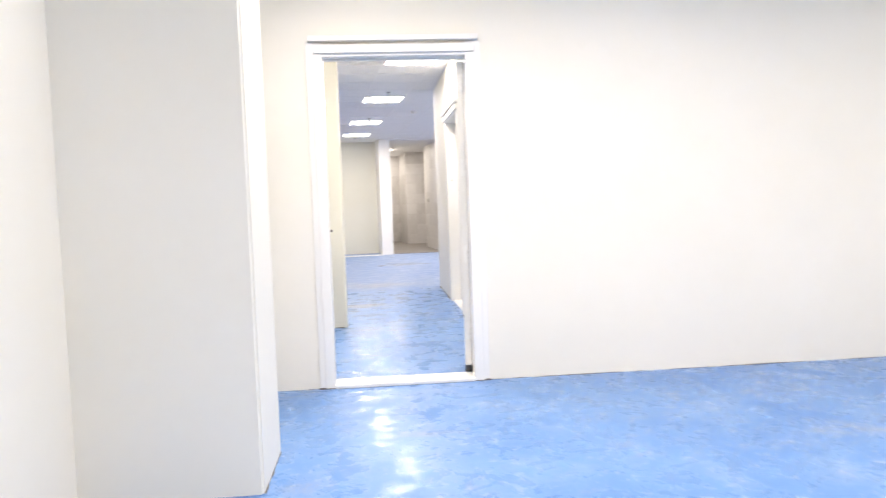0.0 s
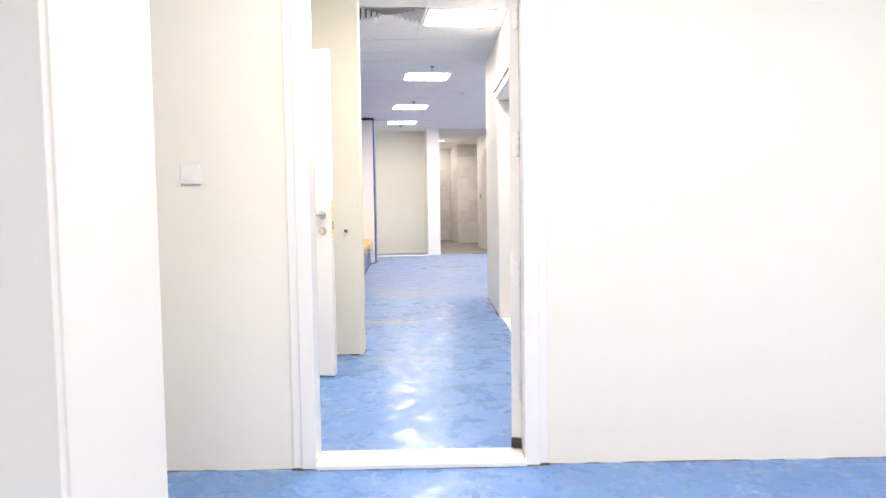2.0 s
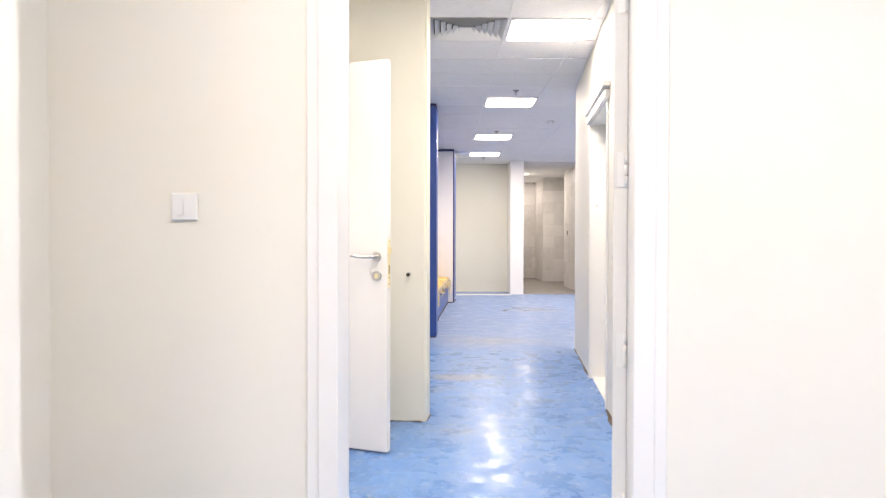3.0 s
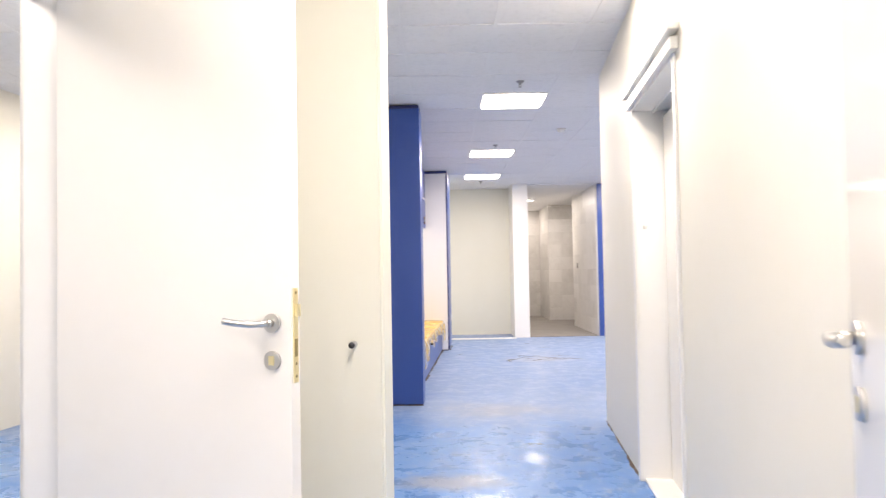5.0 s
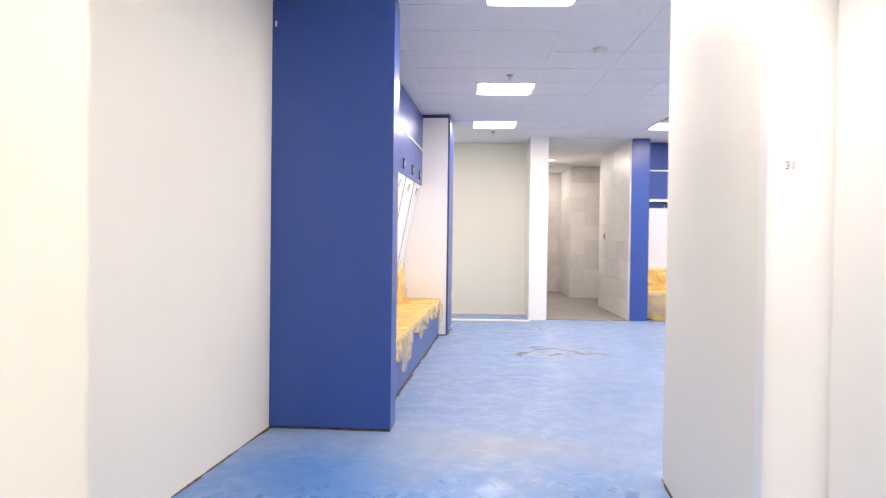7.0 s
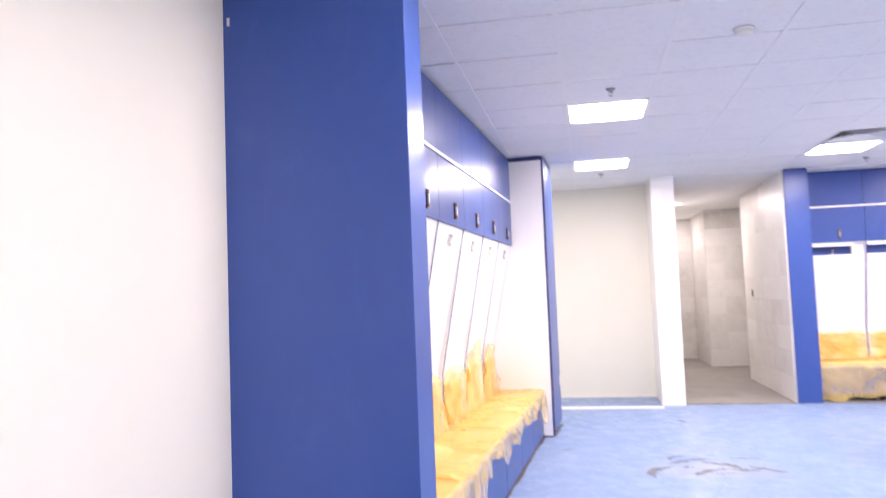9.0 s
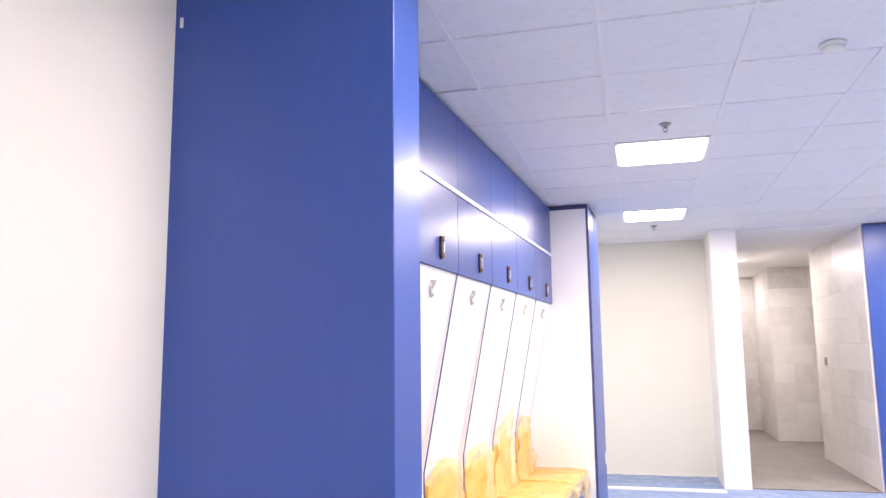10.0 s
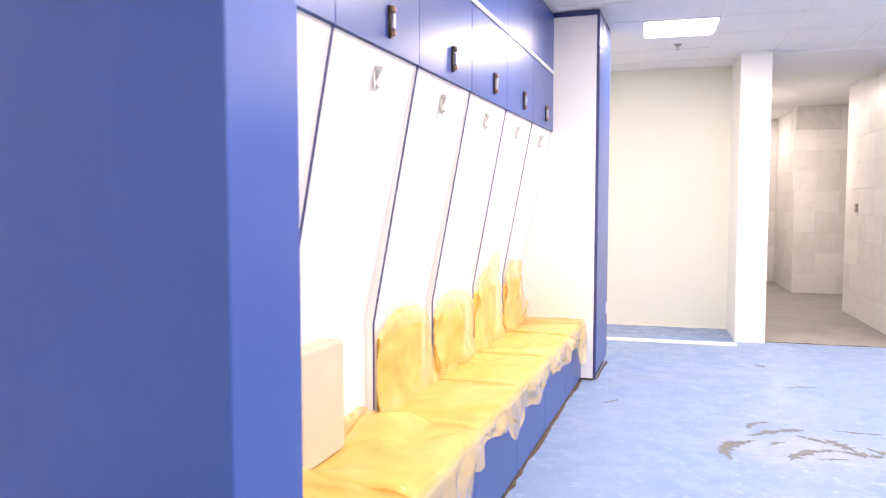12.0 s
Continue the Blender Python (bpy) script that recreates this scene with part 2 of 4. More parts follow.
FILM = film_material()


def clear_film_material(name, colour, a0, a1):
    """Single layer of clear film, hanging loose."""
    m, nt, b = material(name, colour, 0.16)
    v = coords(nt, world_space=True)
    a = ramp(nt, noise_node(nt, v, 3.0, 3, 0.5, 0.6), [(0.35, a0), (0.68, a1)])
    nt.links.new(a, b.inputs["Alpha"])
    crumple(nt, b, v, 5.0, 0.16)
    return m


CLEARFILM = clear_film_material("clear_film", (0.90, 0.67, 0.29), 0.45, 0.68)
THINFILM = clear_film_material("thin_film", (0.90, 0.66, 0.25), 0.30, 0.52)

# ---------------- building helpers ----------------
def deg(x, y, turn):
    return pose(x, y, 0, 0, 0, turn)


F1 = deg(0.77, 4.205, -5.5)          # entrance room and passage
FA = deg(0.565, 10.62, -3.4)         # row of lockers along the long wall
FB = deg(3.82, 17.17, -90.0)         # row of lockers on the far wall
FW = Matrix.Identity(4)


def box(bm, x0, x1, y0, y1, z0, z1, bevel=0.0):
    vs = [bm.verts.new(p) for p in ((x0, y0, z0), (x1, y0, z0), (x1, y1, z0), (x0, y1, z0), (x0, y0, z1), (x1, y0, z1), (x1, y1, z1), (x0, y1, z1))]
    fs = [bm.faces.new([vs[i] for i in q]) for q in ((3, 2, 1, 0), (4, 5, 6, 7), (0, 1, 5, 4), (1, 2, 6, 5), (2, 3, 7, 6), (3, 0, 4, 7))]
    if bevel:
        es = list({e for f in fs for e in f.edges})
        bmesh.ops.bevel(bm, geom=es, offset=bevel, segments=2, profile=0.5, affect="EDGES")
    return bm


def boxed(*a, bevel=0.0):
    return box(bmesh.new(), *a, bevel=bevel)


def cyl(bm, p0, p1, r0, r1=None, n=16):
    """A capped round bar from p0 to p1."""
    r1 = r0 if r1 is None else r1
    p0, p1 = Vector(p0), Vector(p1)
    q = (p1 - p0).to_track_quat("Z", "Y")
    rings = [[bm.verts.new(c + q @ Vector((r * math.cos(2 * math.pi * i / n), r * math.sin(2 * math.pi * i / n), 0))) for i in range(n)] for c, r in ((p0, r0), (p1, r1))]
    for i in range(n):
        f = bm.faces.new((rings[0][i], rings[0][(i + 1) % n], rings[1][(i + 1) % n], rings[1][i]))
        f.smooth = True
    bm.faces.new(rings[0][::-1])
    bm.faces.new(rings[1])
    return bm


def prism(bm, outline, y0, y1):
    """An (x, z) outline pushed from y0 to y1."""
    a = [bm.verts.new((x, y0, z)) for x, z in outline]
    b = [bm.verts.new((x, y1, z)) for x, z in outline]
    bm.faces.new(a)
    bm.faces.new(b[::-1])
    for i in range(len(a)):
        j = (i + 1) % len(a)
        bm.faces.new((a[j], a[i], b[i], b[j]))
    bmesh.ops.recalc_face_normals(bm, faces=bm.faces)
    return bm


def bar(bm, pts, r, n=10):
    for a, b in zip(pts, pts[1:]):
        cyl(bm, a, b, r, n=n)
    return bm


def tube(bm, pts, r, n=12):
    """A smooth bent bar with closed, slightly rounded ends."""
    pts = [Vector(p) for p in pts]
    rings = []
    last = len(pts) - 1
    for i, p in enumerate(pts):
        d = (pts[min(i + 1, last)] - pts[max(i - 1, 0)]).normalized()
        side = d.cross(Vector((0, 0, 1))).normalized()
        up = side.cross(d)
        ends = ((0.0, 1.0),) if 0 < i < last else (((0.0, 0.7), (0.3, 1.0)) if i == 0 else ((-0.3, 1.0), (0.0, 0.7)))
        for shift, k in ends:
            c = p + d * r * shift
            rings.append([bm.verts.new(c + (side * math.cos(2 * math.pi * j / n) + up * math.sin(2 * math.pi * j / n)) * r * k) for j in range(n)])
    for a, b in zip(rings, rings[1:]):
        for j in range(n):
            bm.faces.new((a[j], a[(j + 1) % n], b[(j + 1) % n], b[j])).smooth = True
    bm.faces.new(rings[0][::-1])
    bm.faces.new(rings[-1])
    bmesh.ops.recalc_face_normals(bm, faces=bm.faces)
    return bm


def mesh_of(bm, name, mat):
    me = bpy.data.meshes.new(name)
    bm.to_mesh(me)
    bm.free()
    me.materials.append(mat)
    return me


def part(name, bm, mat, parent, label=""):
    ob = new(name, mesh_of(bm, name, mat))
    ob.parent = parent
    return tagged(ob, label) if label else ob


def thing(name, m, label, category, group="", kind=""):
    ob = new(name)
    ob.empty_display_size = 0.1
    ob.matrix_world = m
    return tagged(ob, label, category, group, kind)


def structure(name, bm, mat, m, label):
    ob = new(name, mesh_of(bm, name, mat))
    ob.matrix_world = m
    return tagged(ob, label, name.split("_")[0], kind="structure")


# ---------------- floor ----------------
bm = bmesh.new()
box(bm, -6.5, 7.6, -9.0, 17.17, -0.10, 0.0)
box(bm, -1.0, 2.15, 17.17, 18.0, -0.10, 0.0)
structure("floor", bm, FLOOR, FW, "dusty light blue vinyl floor with smears and scuffs")
structure("floor_corridor", boxed(2.15, 6.2, 17.17, 24.0, -0.10, 0.003), GREYFLOOR, FW, "dusty grey stone floor of the corridor")


# ---------------- walls ----------------
def holed_wall(bm, along, t0, t1, a0, a1, holes, top=2.80):
    """A wall with door openings; along is the axis it runs in."""
    def put(p, q, z0, z1):
        if along == "x":
            box(bm, p, q, t0, t1, z0, z1)
        else:
            box(bm, t0, t1, p, q, z0, z1)
    at = a0
    for h0, h1, hz in holes:
        put(at, h0, 0, top)
        put(h0, h1, hz, top)
        at = h1
    put(at, a1, 0, top)
    return bm


DOOR_H = 2.12
structure("wall_entrance", holed_wall(bmesh.new(), "x", 0.0, 0.15, -1.55, 4.6, [(-0.491, 0.491, DOOR_H + 0.03)]), WALL, F1, "cream white painted wall with a doorway")
structure("wall_room_left", boxed(-1.60, -1.40, -7.2, -1.74, 0, 2.80), WALL, F1, "plain off-white painted wall")
bm = boxed(-1.60, -0.66, -1.74, -1.20, 0, 2.80)
bmesh.ops.bevel(bm, geom=[e for e in bm.edges if abs(e.verts[0].co.z - e.verts[1].co.z) > 1 and e.verts[0].co.x > -1], offset=0.012, segments=3, affect="EDGES")
structure("wall_pier", bm, WALL, F1, "projecting white painted wall pier with a soft corner")
structure("wall_recess", boxed(-1.60, -1.42, -1.20, 0.0, 0, 2.80), WALL, F1, "plain white wall of the recess")
structure("wall_room_right", boxed(4.6, 4.75, -7.2, 0.15, 0, 2.80), WALL, F1, "plain off-white painted wall")
structure("wall_room_back", boxed(-1.60, 4.75, -7.35, -7.2, 0, 2.80), WALL, F1, "plain off-white painted wall")

structure("wall_passage_right", holed_wall(bmesh.new(), "y", 0.735, 0.955, 0.15, 5.66, [(2.88, 4.03, DOOR_H + 0.03)]), WALL, F1, "cream painted passage wall with a closed white door")
structure("wall_room_return", boxed(0.955, 6.6, 5.47, 5.62, 0, 2.80), WALL, F1, "plain white painted return wall")
structure("wall_behind_door", boxed(1.9, 2.0, 0.15, 5.47, 0, 2.80), WALL, F1, "plain white wall of the closed side room")
structure("wall_lobby_left", holed_wall(bmesh.new(), "y", -1.59, -1.47, 0.15, 2.41, [(0.96, 2.00, DOOR_H + 0.08)]), WALL, F1, "cream painted wall with an open doorway")
bm = boxed(-1.75, -0.465, 2.41, 2.61, 0, 2.80)
bmesh.ops.bevel(bm, geom=[e for e in bm.edges if abs(e.verts[0].co.z - e.verts[1].co.z) > 1 and e.verts[0].co.x > -1], offset=0.012, segments=3, affect="EDGES")
structure("wall_nib", bm, CREAMPAINT, F1, "short cream painted wall with a white end")
structure("wall_changing_left", boxed(-1.75, -1.60, 2.61, 6.55, 0, 2.80), WALL, F1, "plain white painted wall beside the lockers")
structure("wall_behind_lockers", boxed(-1.00, -0.84, 0.06, 7.6, 0, 2.80), WALL, FA, "plain white painted wall behind the lockers")
structure("wall_changing_right", boxed(7.3, 7.45, 8.9, 18.0, 0, 2.80), WALL, FW, "plain white painted wall")
structure("wall_far_right", boxed(3.76, 7.3, 18.0, 18.15, 0, 2.80), WALL, FW, "plain white painted wall behind the lockers")

structure("wall_niche_back", boxed(-0.6, 2.02, 17.87, 18.02, 0, 2.80), CREAMPAINT, FW, "cream painted back wall of a shallow niche")
structure("wall_column", boxed(2.02, 2.29, 17.10, 23.1, 0, 2.80), TRIM, FW, "narrow white painted wall end")

# side room seen through the open door
structure("wall_side_room_far", boxed(-4.25, -4.10, -3.0, 9.0, 0, 2.80), WALL, F1, "plain cream wall of the side room")
structure("wall_side_room_end", boxed(-4.10, -1.75, 8.5, 8.65, 0, 2.80), WALL, F1, "plain cream wall of the side room")
structure("wall_side_room_near", boxed(-4.10, -1.60, -3.0, -2.85, 0, 2.80), WALL, F1, "plain cream wall of the side room")

# marble corridor
structure("wall_marble_right", boxed(3.55, 3.76, 17.98, 19.62, 0, 2.80), GROUT, FW, "marble clad corridor wall")
structure("wall_marble_back", boxed(3.29, 6.2, 21.47, 21.62, 0, 2.80), GROUT, FW, "marble clad end wall of the corridor")
structure("wall_marble_side", boxed(3.29, 3.44, 21.62, 23.1, 0, 2.80), GROUT, FW, "marble clad side of a corridor recess")
structure("wall_marble_far", boxed(2.02, 3.44, 23.1, 23.25, 0, 2.80), GROUT, FW, "marble clad far wall of the corridor")
structure("wall_corridor_close", boxed(6.2, 6.35, 18.15, 21.62, 0, 2.80), PLASTER, FW, "plain plaster wall closing the corridor")
structure("wall_corridor_near", boxed(3.76, 6.2, 19.47, 19.62, 0, 2.80), PLASTER, FW, "plain plaster wall of the corridor")


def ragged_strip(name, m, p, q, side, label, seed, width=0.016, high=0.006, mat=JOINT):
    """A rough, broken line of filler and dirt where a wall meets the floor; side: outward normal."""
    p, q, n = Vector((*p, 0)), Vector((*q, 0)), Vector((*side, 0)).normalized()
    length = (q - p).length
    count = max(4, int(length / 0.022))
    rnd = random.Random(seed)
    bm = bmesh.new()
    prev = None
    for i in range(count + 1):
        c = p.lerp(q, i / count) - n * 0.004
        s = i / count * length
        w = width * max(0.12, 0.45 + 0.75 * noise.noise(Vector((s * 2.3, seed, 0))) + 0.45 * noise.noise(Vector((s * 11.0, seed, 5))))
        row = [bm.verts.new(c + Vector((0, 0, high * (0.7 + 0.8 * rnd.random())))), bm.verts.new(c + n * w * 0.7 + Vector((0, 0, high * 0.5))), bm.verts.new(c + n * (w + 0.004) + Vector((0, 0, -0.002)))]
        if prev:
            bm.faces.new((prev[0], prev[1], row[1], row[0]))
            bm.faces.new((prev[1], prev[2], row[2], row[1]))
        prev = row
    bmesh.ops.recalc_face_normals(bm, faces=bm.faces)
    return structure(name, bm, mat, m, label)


DIRT = "rough dirty filler line along the foot of the wall"
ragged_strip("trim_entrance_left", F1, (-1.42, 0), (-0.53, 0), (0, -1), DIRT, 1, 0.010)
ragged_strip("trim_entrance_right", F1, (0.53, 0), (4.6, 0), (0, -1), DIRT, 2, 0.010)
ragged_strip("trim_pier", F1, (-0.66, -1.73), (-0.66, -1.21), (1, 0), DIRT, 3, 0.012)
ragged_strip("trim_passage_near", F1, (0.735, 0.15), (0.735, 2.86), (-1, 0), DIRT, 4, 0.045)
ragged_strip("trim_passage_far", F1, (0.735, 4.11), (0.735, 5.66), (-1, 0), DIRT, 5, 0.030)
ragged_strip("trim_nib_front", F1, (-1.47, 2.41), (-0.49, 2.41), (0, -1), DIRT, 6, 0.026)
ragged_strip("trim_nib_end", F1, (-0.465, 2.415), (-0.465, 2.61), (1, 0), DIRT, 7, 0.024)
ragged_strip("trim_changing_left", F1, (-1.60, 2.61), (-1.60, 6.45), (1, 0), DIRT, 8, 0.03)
ragged_strip("trim_niche", FW, (0.5, 17.87), (2.02, 17.87), (0, -1), "crumbled white plaster along the foot of the niche wall", 9, 0.05, 0.012, CRUMBS)
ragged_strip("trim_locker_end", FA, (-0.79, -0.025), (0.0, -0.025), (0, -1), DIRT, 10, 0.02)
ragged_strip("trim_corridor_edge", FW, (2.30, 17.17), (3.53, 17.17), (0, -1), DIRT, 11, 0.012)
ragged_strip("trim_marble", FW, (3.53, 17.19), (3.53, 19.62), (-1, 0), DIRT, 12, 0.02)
ragged_strip("trim_bench", FA, (-0.112, 0.20), (-0.112, 4.56), (1, 0), "dirt and dust line along the foot of the bench", 13, 0.035)
ragged_strip("trim_cabinet", FA, (0.0, 4.58), (0.0, 5.26), (1, 0), "dirt and dust line along the foot of the cabinet", 14, 0.02)
ragged_strip("trim_threshold", F1, (-0.44, -0.028), (0.44, -0.028), (0, -1), "thin dirt line in front of the threshold", 15, 0.008)
ragged_strip("trim_frame_foot_left", F1, (-0.56, -0.014), (-0.45, -0.014), (0, -1), "crumbled plaster at the foot of the door frame", 16, 0.018, 0.007)
ragged_strip("trim_frame_foot_right", F1, (0.45, -0.014), (0.56, -0.014), (0, -1), "crumbled plaster at the foot of the door frame", 17, 0.018, 0.007)
structure("trim_niche_strip", boxed(0.80, 2.02, 16.86, 16.95, 0, 0.022, bevel=0.004), TRIM, FW, "white threshold strip in front of the niche")


# ---------------- ceiling ----------------
def ceiling():
    skip = set(LIGHTS) | set(VENTS)
    c0, c1, r0, r1 = -12, 11, -29, 13
    rnd = random.Random(5)
    verts, faces = [], []
    for c in range(c0, c1):
        for r in range(r0, r1):
            if (c, r) in skip:
                continue
            x, y = GX + c * TILE, GY + r * TILE
            k = len(verts)
            lift, tilt = rnd.choice((0.0, 0.0, 0.001, 0.002)), rnd.uniform(-0.0012, 0.0012)
            sag = [CEIL + 0.003 + lift + (tilt if sy else -tilt) + rnd.uniform(0, 0.001) for sy in (0, 0, 1, 1)]
            e0, e1 = 0.0065, 0.0085
            for e, up in ((e0, 0.006), (e1, 0.0)):
                for (sx, sy), s in zip(((0, 0), (1, 0), (1, 1), (0, 1)), sag):
                    verts.append((x + (TILE - e if sx else e), y + (TILE - e if sy else e), s + up))
            faces.append((k + 4, k + 7, k + 6, k + 5))
            for i in range(4):
                j = (i + 1) % 4
                faces.append((k + i, k + 4 + i, k + 4 + j, k + j))
    nt_tiles = len(faces)
    def flat(x0, x1, y0, y1, z0, z1):
        k = len(verts)
        verts.extend(((x0, y0, z0), (x1, y0, z0), (x1, y1, z0), (x0, y1, z0), (x0, y0, z1), (x1, y0, z1), (x1, y1, z1), (x0, y1, z1)))
        faces.extend(((k + 3, k + 2, k + 1, k), (k, k + 1, k + 5, k + 4), (k + 1, k + 2, k + 6, k + 5), (k + 2, k + 3, k + 7, k + 6), (k + 3, k, k + 4, k + 7)))
    w = 0.011
    for c in range(c0, c1 + 1):
        flat(GX + c * TILE - w, GX + c * TILE + w, GY + r0 * TILE, GY + r1 * TILE, CEIL, CEIL + 0.03)
    for r in range(r0, r1 + 1):
        for c in range(c0, c1):
            flat(GX + c * TILE + w, GX + (c + 1) * TILE - w, GY + r * TILE - 0.006, GY + r * TILE + 0.006, CEIL + 0.010, CEIL + 0.03)
    me = bpy.data.meshes.new("ceiling")
    me.from_pydata(verts, [], faces)
    me.materials.append(TILEWHITE)
    me.materials.append(TBAR)
    me.polygons.foreach_set("material_index", [0 if i < nt_tiles else 1 for i in range(len(faces))])
    me.update()
    ob = new("ceiling", me)
    tagged(ob, "white suspended ceiling of square tiles in a metal grid", "ceiling", kind="structure")
    structure("ceiling_slab", boxed(-7.0, 8.0, -9.5, 24.5, 2.95, 3.05), PLASTER, FW, "plain slab above the suspended ceiling")
    structure("ceiling_corridor", boxed(2.29, 6.2, 17.19, 23.1, 2.742, 2.79), TILEWHITE, FW, "plain plaster corridor ceiling")


ceiling()
for nm, b4 in (("wall_outer_west", (-7.0, -6.9, -9.5, 18.2)), ("wall_outer_south", (-7.0, 8.0, -9.5, -9.4))):
    structure(nm, boxed(*b4, 0, 2.95), PLASTER, FW, "plain outer wall closing the building")


# ---------------- ceiling fittings ----------------
def ceiling_light():
    t = thing("ceiling_light", FW, "lit square ceiling light panel in a white frame", "ceiling light", "ceiling lights")
    h = TILE / 2
    bm = bmesh.new()
    for a in ((-h + 0.012, h - 0.012, -h + 0.012, -h + 0.06), (-h + 0.012, h - 0.012, h - 0.06, h - 0.012), (-h + 0.012, -h + 0.06, -h + 0.06, h - 0.06), (h - 0.06, h - 0.012, -h + 0.06, h - 0.06)):
        box(bm, *a, -0.004, 0.03)
    part("frame", bm, TBAR, t)
    bm = bmesh.new()
    q, r = h - 0.022, 0.045
    rings = [[bm.verts.new((sx * (k - r) + r * math.cos(math.radians(a0 + a)), sy * (k - r) + r * math.sin(math.radians(a0 + a)), z)) for sx, sy, a0 in ((1, 1, 0), (-1, 1, 90), (-1, -1, 180), (1, -1, 270)) for a in range(0, 91, 15)] for k, z in ((q, 0.003), (q, -0.006), (q - 0.006, -0.010))]
    for a, b in zip(rings, rings[1:]):
        for i in range(len(a)):
            bm.faces.new((a[i], a[(i + 1) % len(a)], b[(i + 1) % len(a)], b[i]))
    bm.faces.new(rings[2])
    bmesh.ops.recalc_face_normals(bm, faces=bm.faces)
    part("diffuser", bm, DIFFUSER, t, "glowing white diffuser with rounded corners")
    return t


def cell_pose(c, r):
    return pose(GX + (c + 0.5) * TILE, GY + (r + 0.5) * TILE, CEIL)


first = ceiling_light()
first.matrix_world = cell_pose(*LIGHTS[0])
# includes the added fill panels
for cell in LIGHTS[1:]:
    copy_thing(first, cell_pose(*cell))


def ceiling_vent():
    t = thing("ceiling_vent", FW, "white square ceiling air diffuser with nested slats", "air vent", "ceiling vents")
    h = TILE / 2 - 0.012
    part("backing", boxed(-h, h, -h, h, 0.05, 0.06), DARKVENT, t)
    for i in range(6):
        o = h - i * 0.046
        k = o - 0.034
        bm = bmesh.new()
        ring = [[bm.verts.new((sx * q, sy * q, z)) for sx, sy in ((-1, -1), (1, -1), (1, 1), (-1, 1))] for q, z in ((o, -0.004 if i == 0 else 0.004), (k, 0.038), (k - 0.002, 0.04), (o - 0.003, 0.010))]
        for a, b in zip(ring, ring[1:]):
            for j in range(4):
                bm.faces.new((a[j], a[(j + 1) % 4], b[(j + 1) % 4], b[j]))
        bmesh.ops.recalc_face_normals(bm, faces=bm.faces)
        part("frame" if i == 0 else "slat", bm, TBAR, t)
    return t


vent = ceiling_vent()
vent.matrix_world = cell_pose(*VENTS[0])
copy_thing(vent, cell_pose(*VENTS[1]))


def sprinkler():
    t = thing("sprinkler", FW, "small metal sprinkler head hanging from the ceiling", "sprinkler", "sprinkler heads")
    part("rosette", cyl(bmesh.new(), (0, 0, 0.002), (0, 0, -0.010), 0.034, 0.026), DULLMETAL, t, "dull grey metal rosette")
    part("stem", cyl(bmesh.new(), (0, 0, -0.010), (0, 0, -0.024), 0.011), DULLMETAL, t)
    bm = bmesh.new()
    for sx in (-1, 1):
        bar(bm, [(0.009 * sx, 0, -0.022), (0.013 * sx, 0, -0.032), (0.004 * sx, 0, -0.045)], 0.0022, 8)
    part("yoke", bm, DULLMETAL, t)
    bm = bmesh.new()
    cyl(bm, (0, 0, -0.044), (0, 0, -0.047), 0.013, n=20)
    part("deflector", bm, DULLMETAL, t)
    return t


spr = sprinkler()
spr.matrix_world = pose(1.42, 9.86, CEIL)
for x, y in ((1.43, 12.92), (1.43, 16.62), (4.30, 16.70), (3.84, 12.92)):
    copy_thing(spr, pose(x, y, CEIL))


def smoke_detector(x, y):
    t = thing("smoke_detector", pose(x, y, CEIL), "round white smoke detector on the ceiling", "smoke detector", "smoke detectors")
    part("base", cyl(bmesh.new(), (0, 0, 0.002), (0, 0, -0.014), 0.055, 0.055, 28), PLASTIC, t)
    bm = bmesh.new()
    cyl(bm, (0, 0, -0.014), (0, 0, -0.040), 0.048, 0.034, 28)
    part("cap", bm, PLASTIC, t)
    bm = bmesh.new()
    cyl(bm, (0, 0, -0.040), (0, 0, -0.044), 0.020, 0.016, 20)
    part("sensor", bm, PLASTIC, t)


smoke_detector(2.09, 11.95)

dl = thing("downlight", pose(2.68, 20.2, 2.742), "small round lit recessed downlight in the corridor", "downlight")
bm = bmesh.new()
cyl(bm, (0, 0, 0.001), (0, 0, -0.006), 0.085, 0.078, 32)
part("trim_ring", bm, TBAR, dl)
part("lens", cyl(bmesh.new(), (0, 0, -0.0062), (0, 0, -0.008), 0.066, 0.066, 28), DIFFUSER, dl, "glowing lens")
spot = add_lamp(2.68, 20.2, 2.72, 36.0, 0.14)
spot.name = "downlight_lamp"
# second downlight is made up, as fill for the corridor's far end
fill_lamp = add_lamp(2.62, 22.4, 2.72, 10.0, 0.14)
fill_lamp.name = "downlight_lamp"
fill_downlight = copy_thing(dl, pose(2.62, 22.4, 2.742))


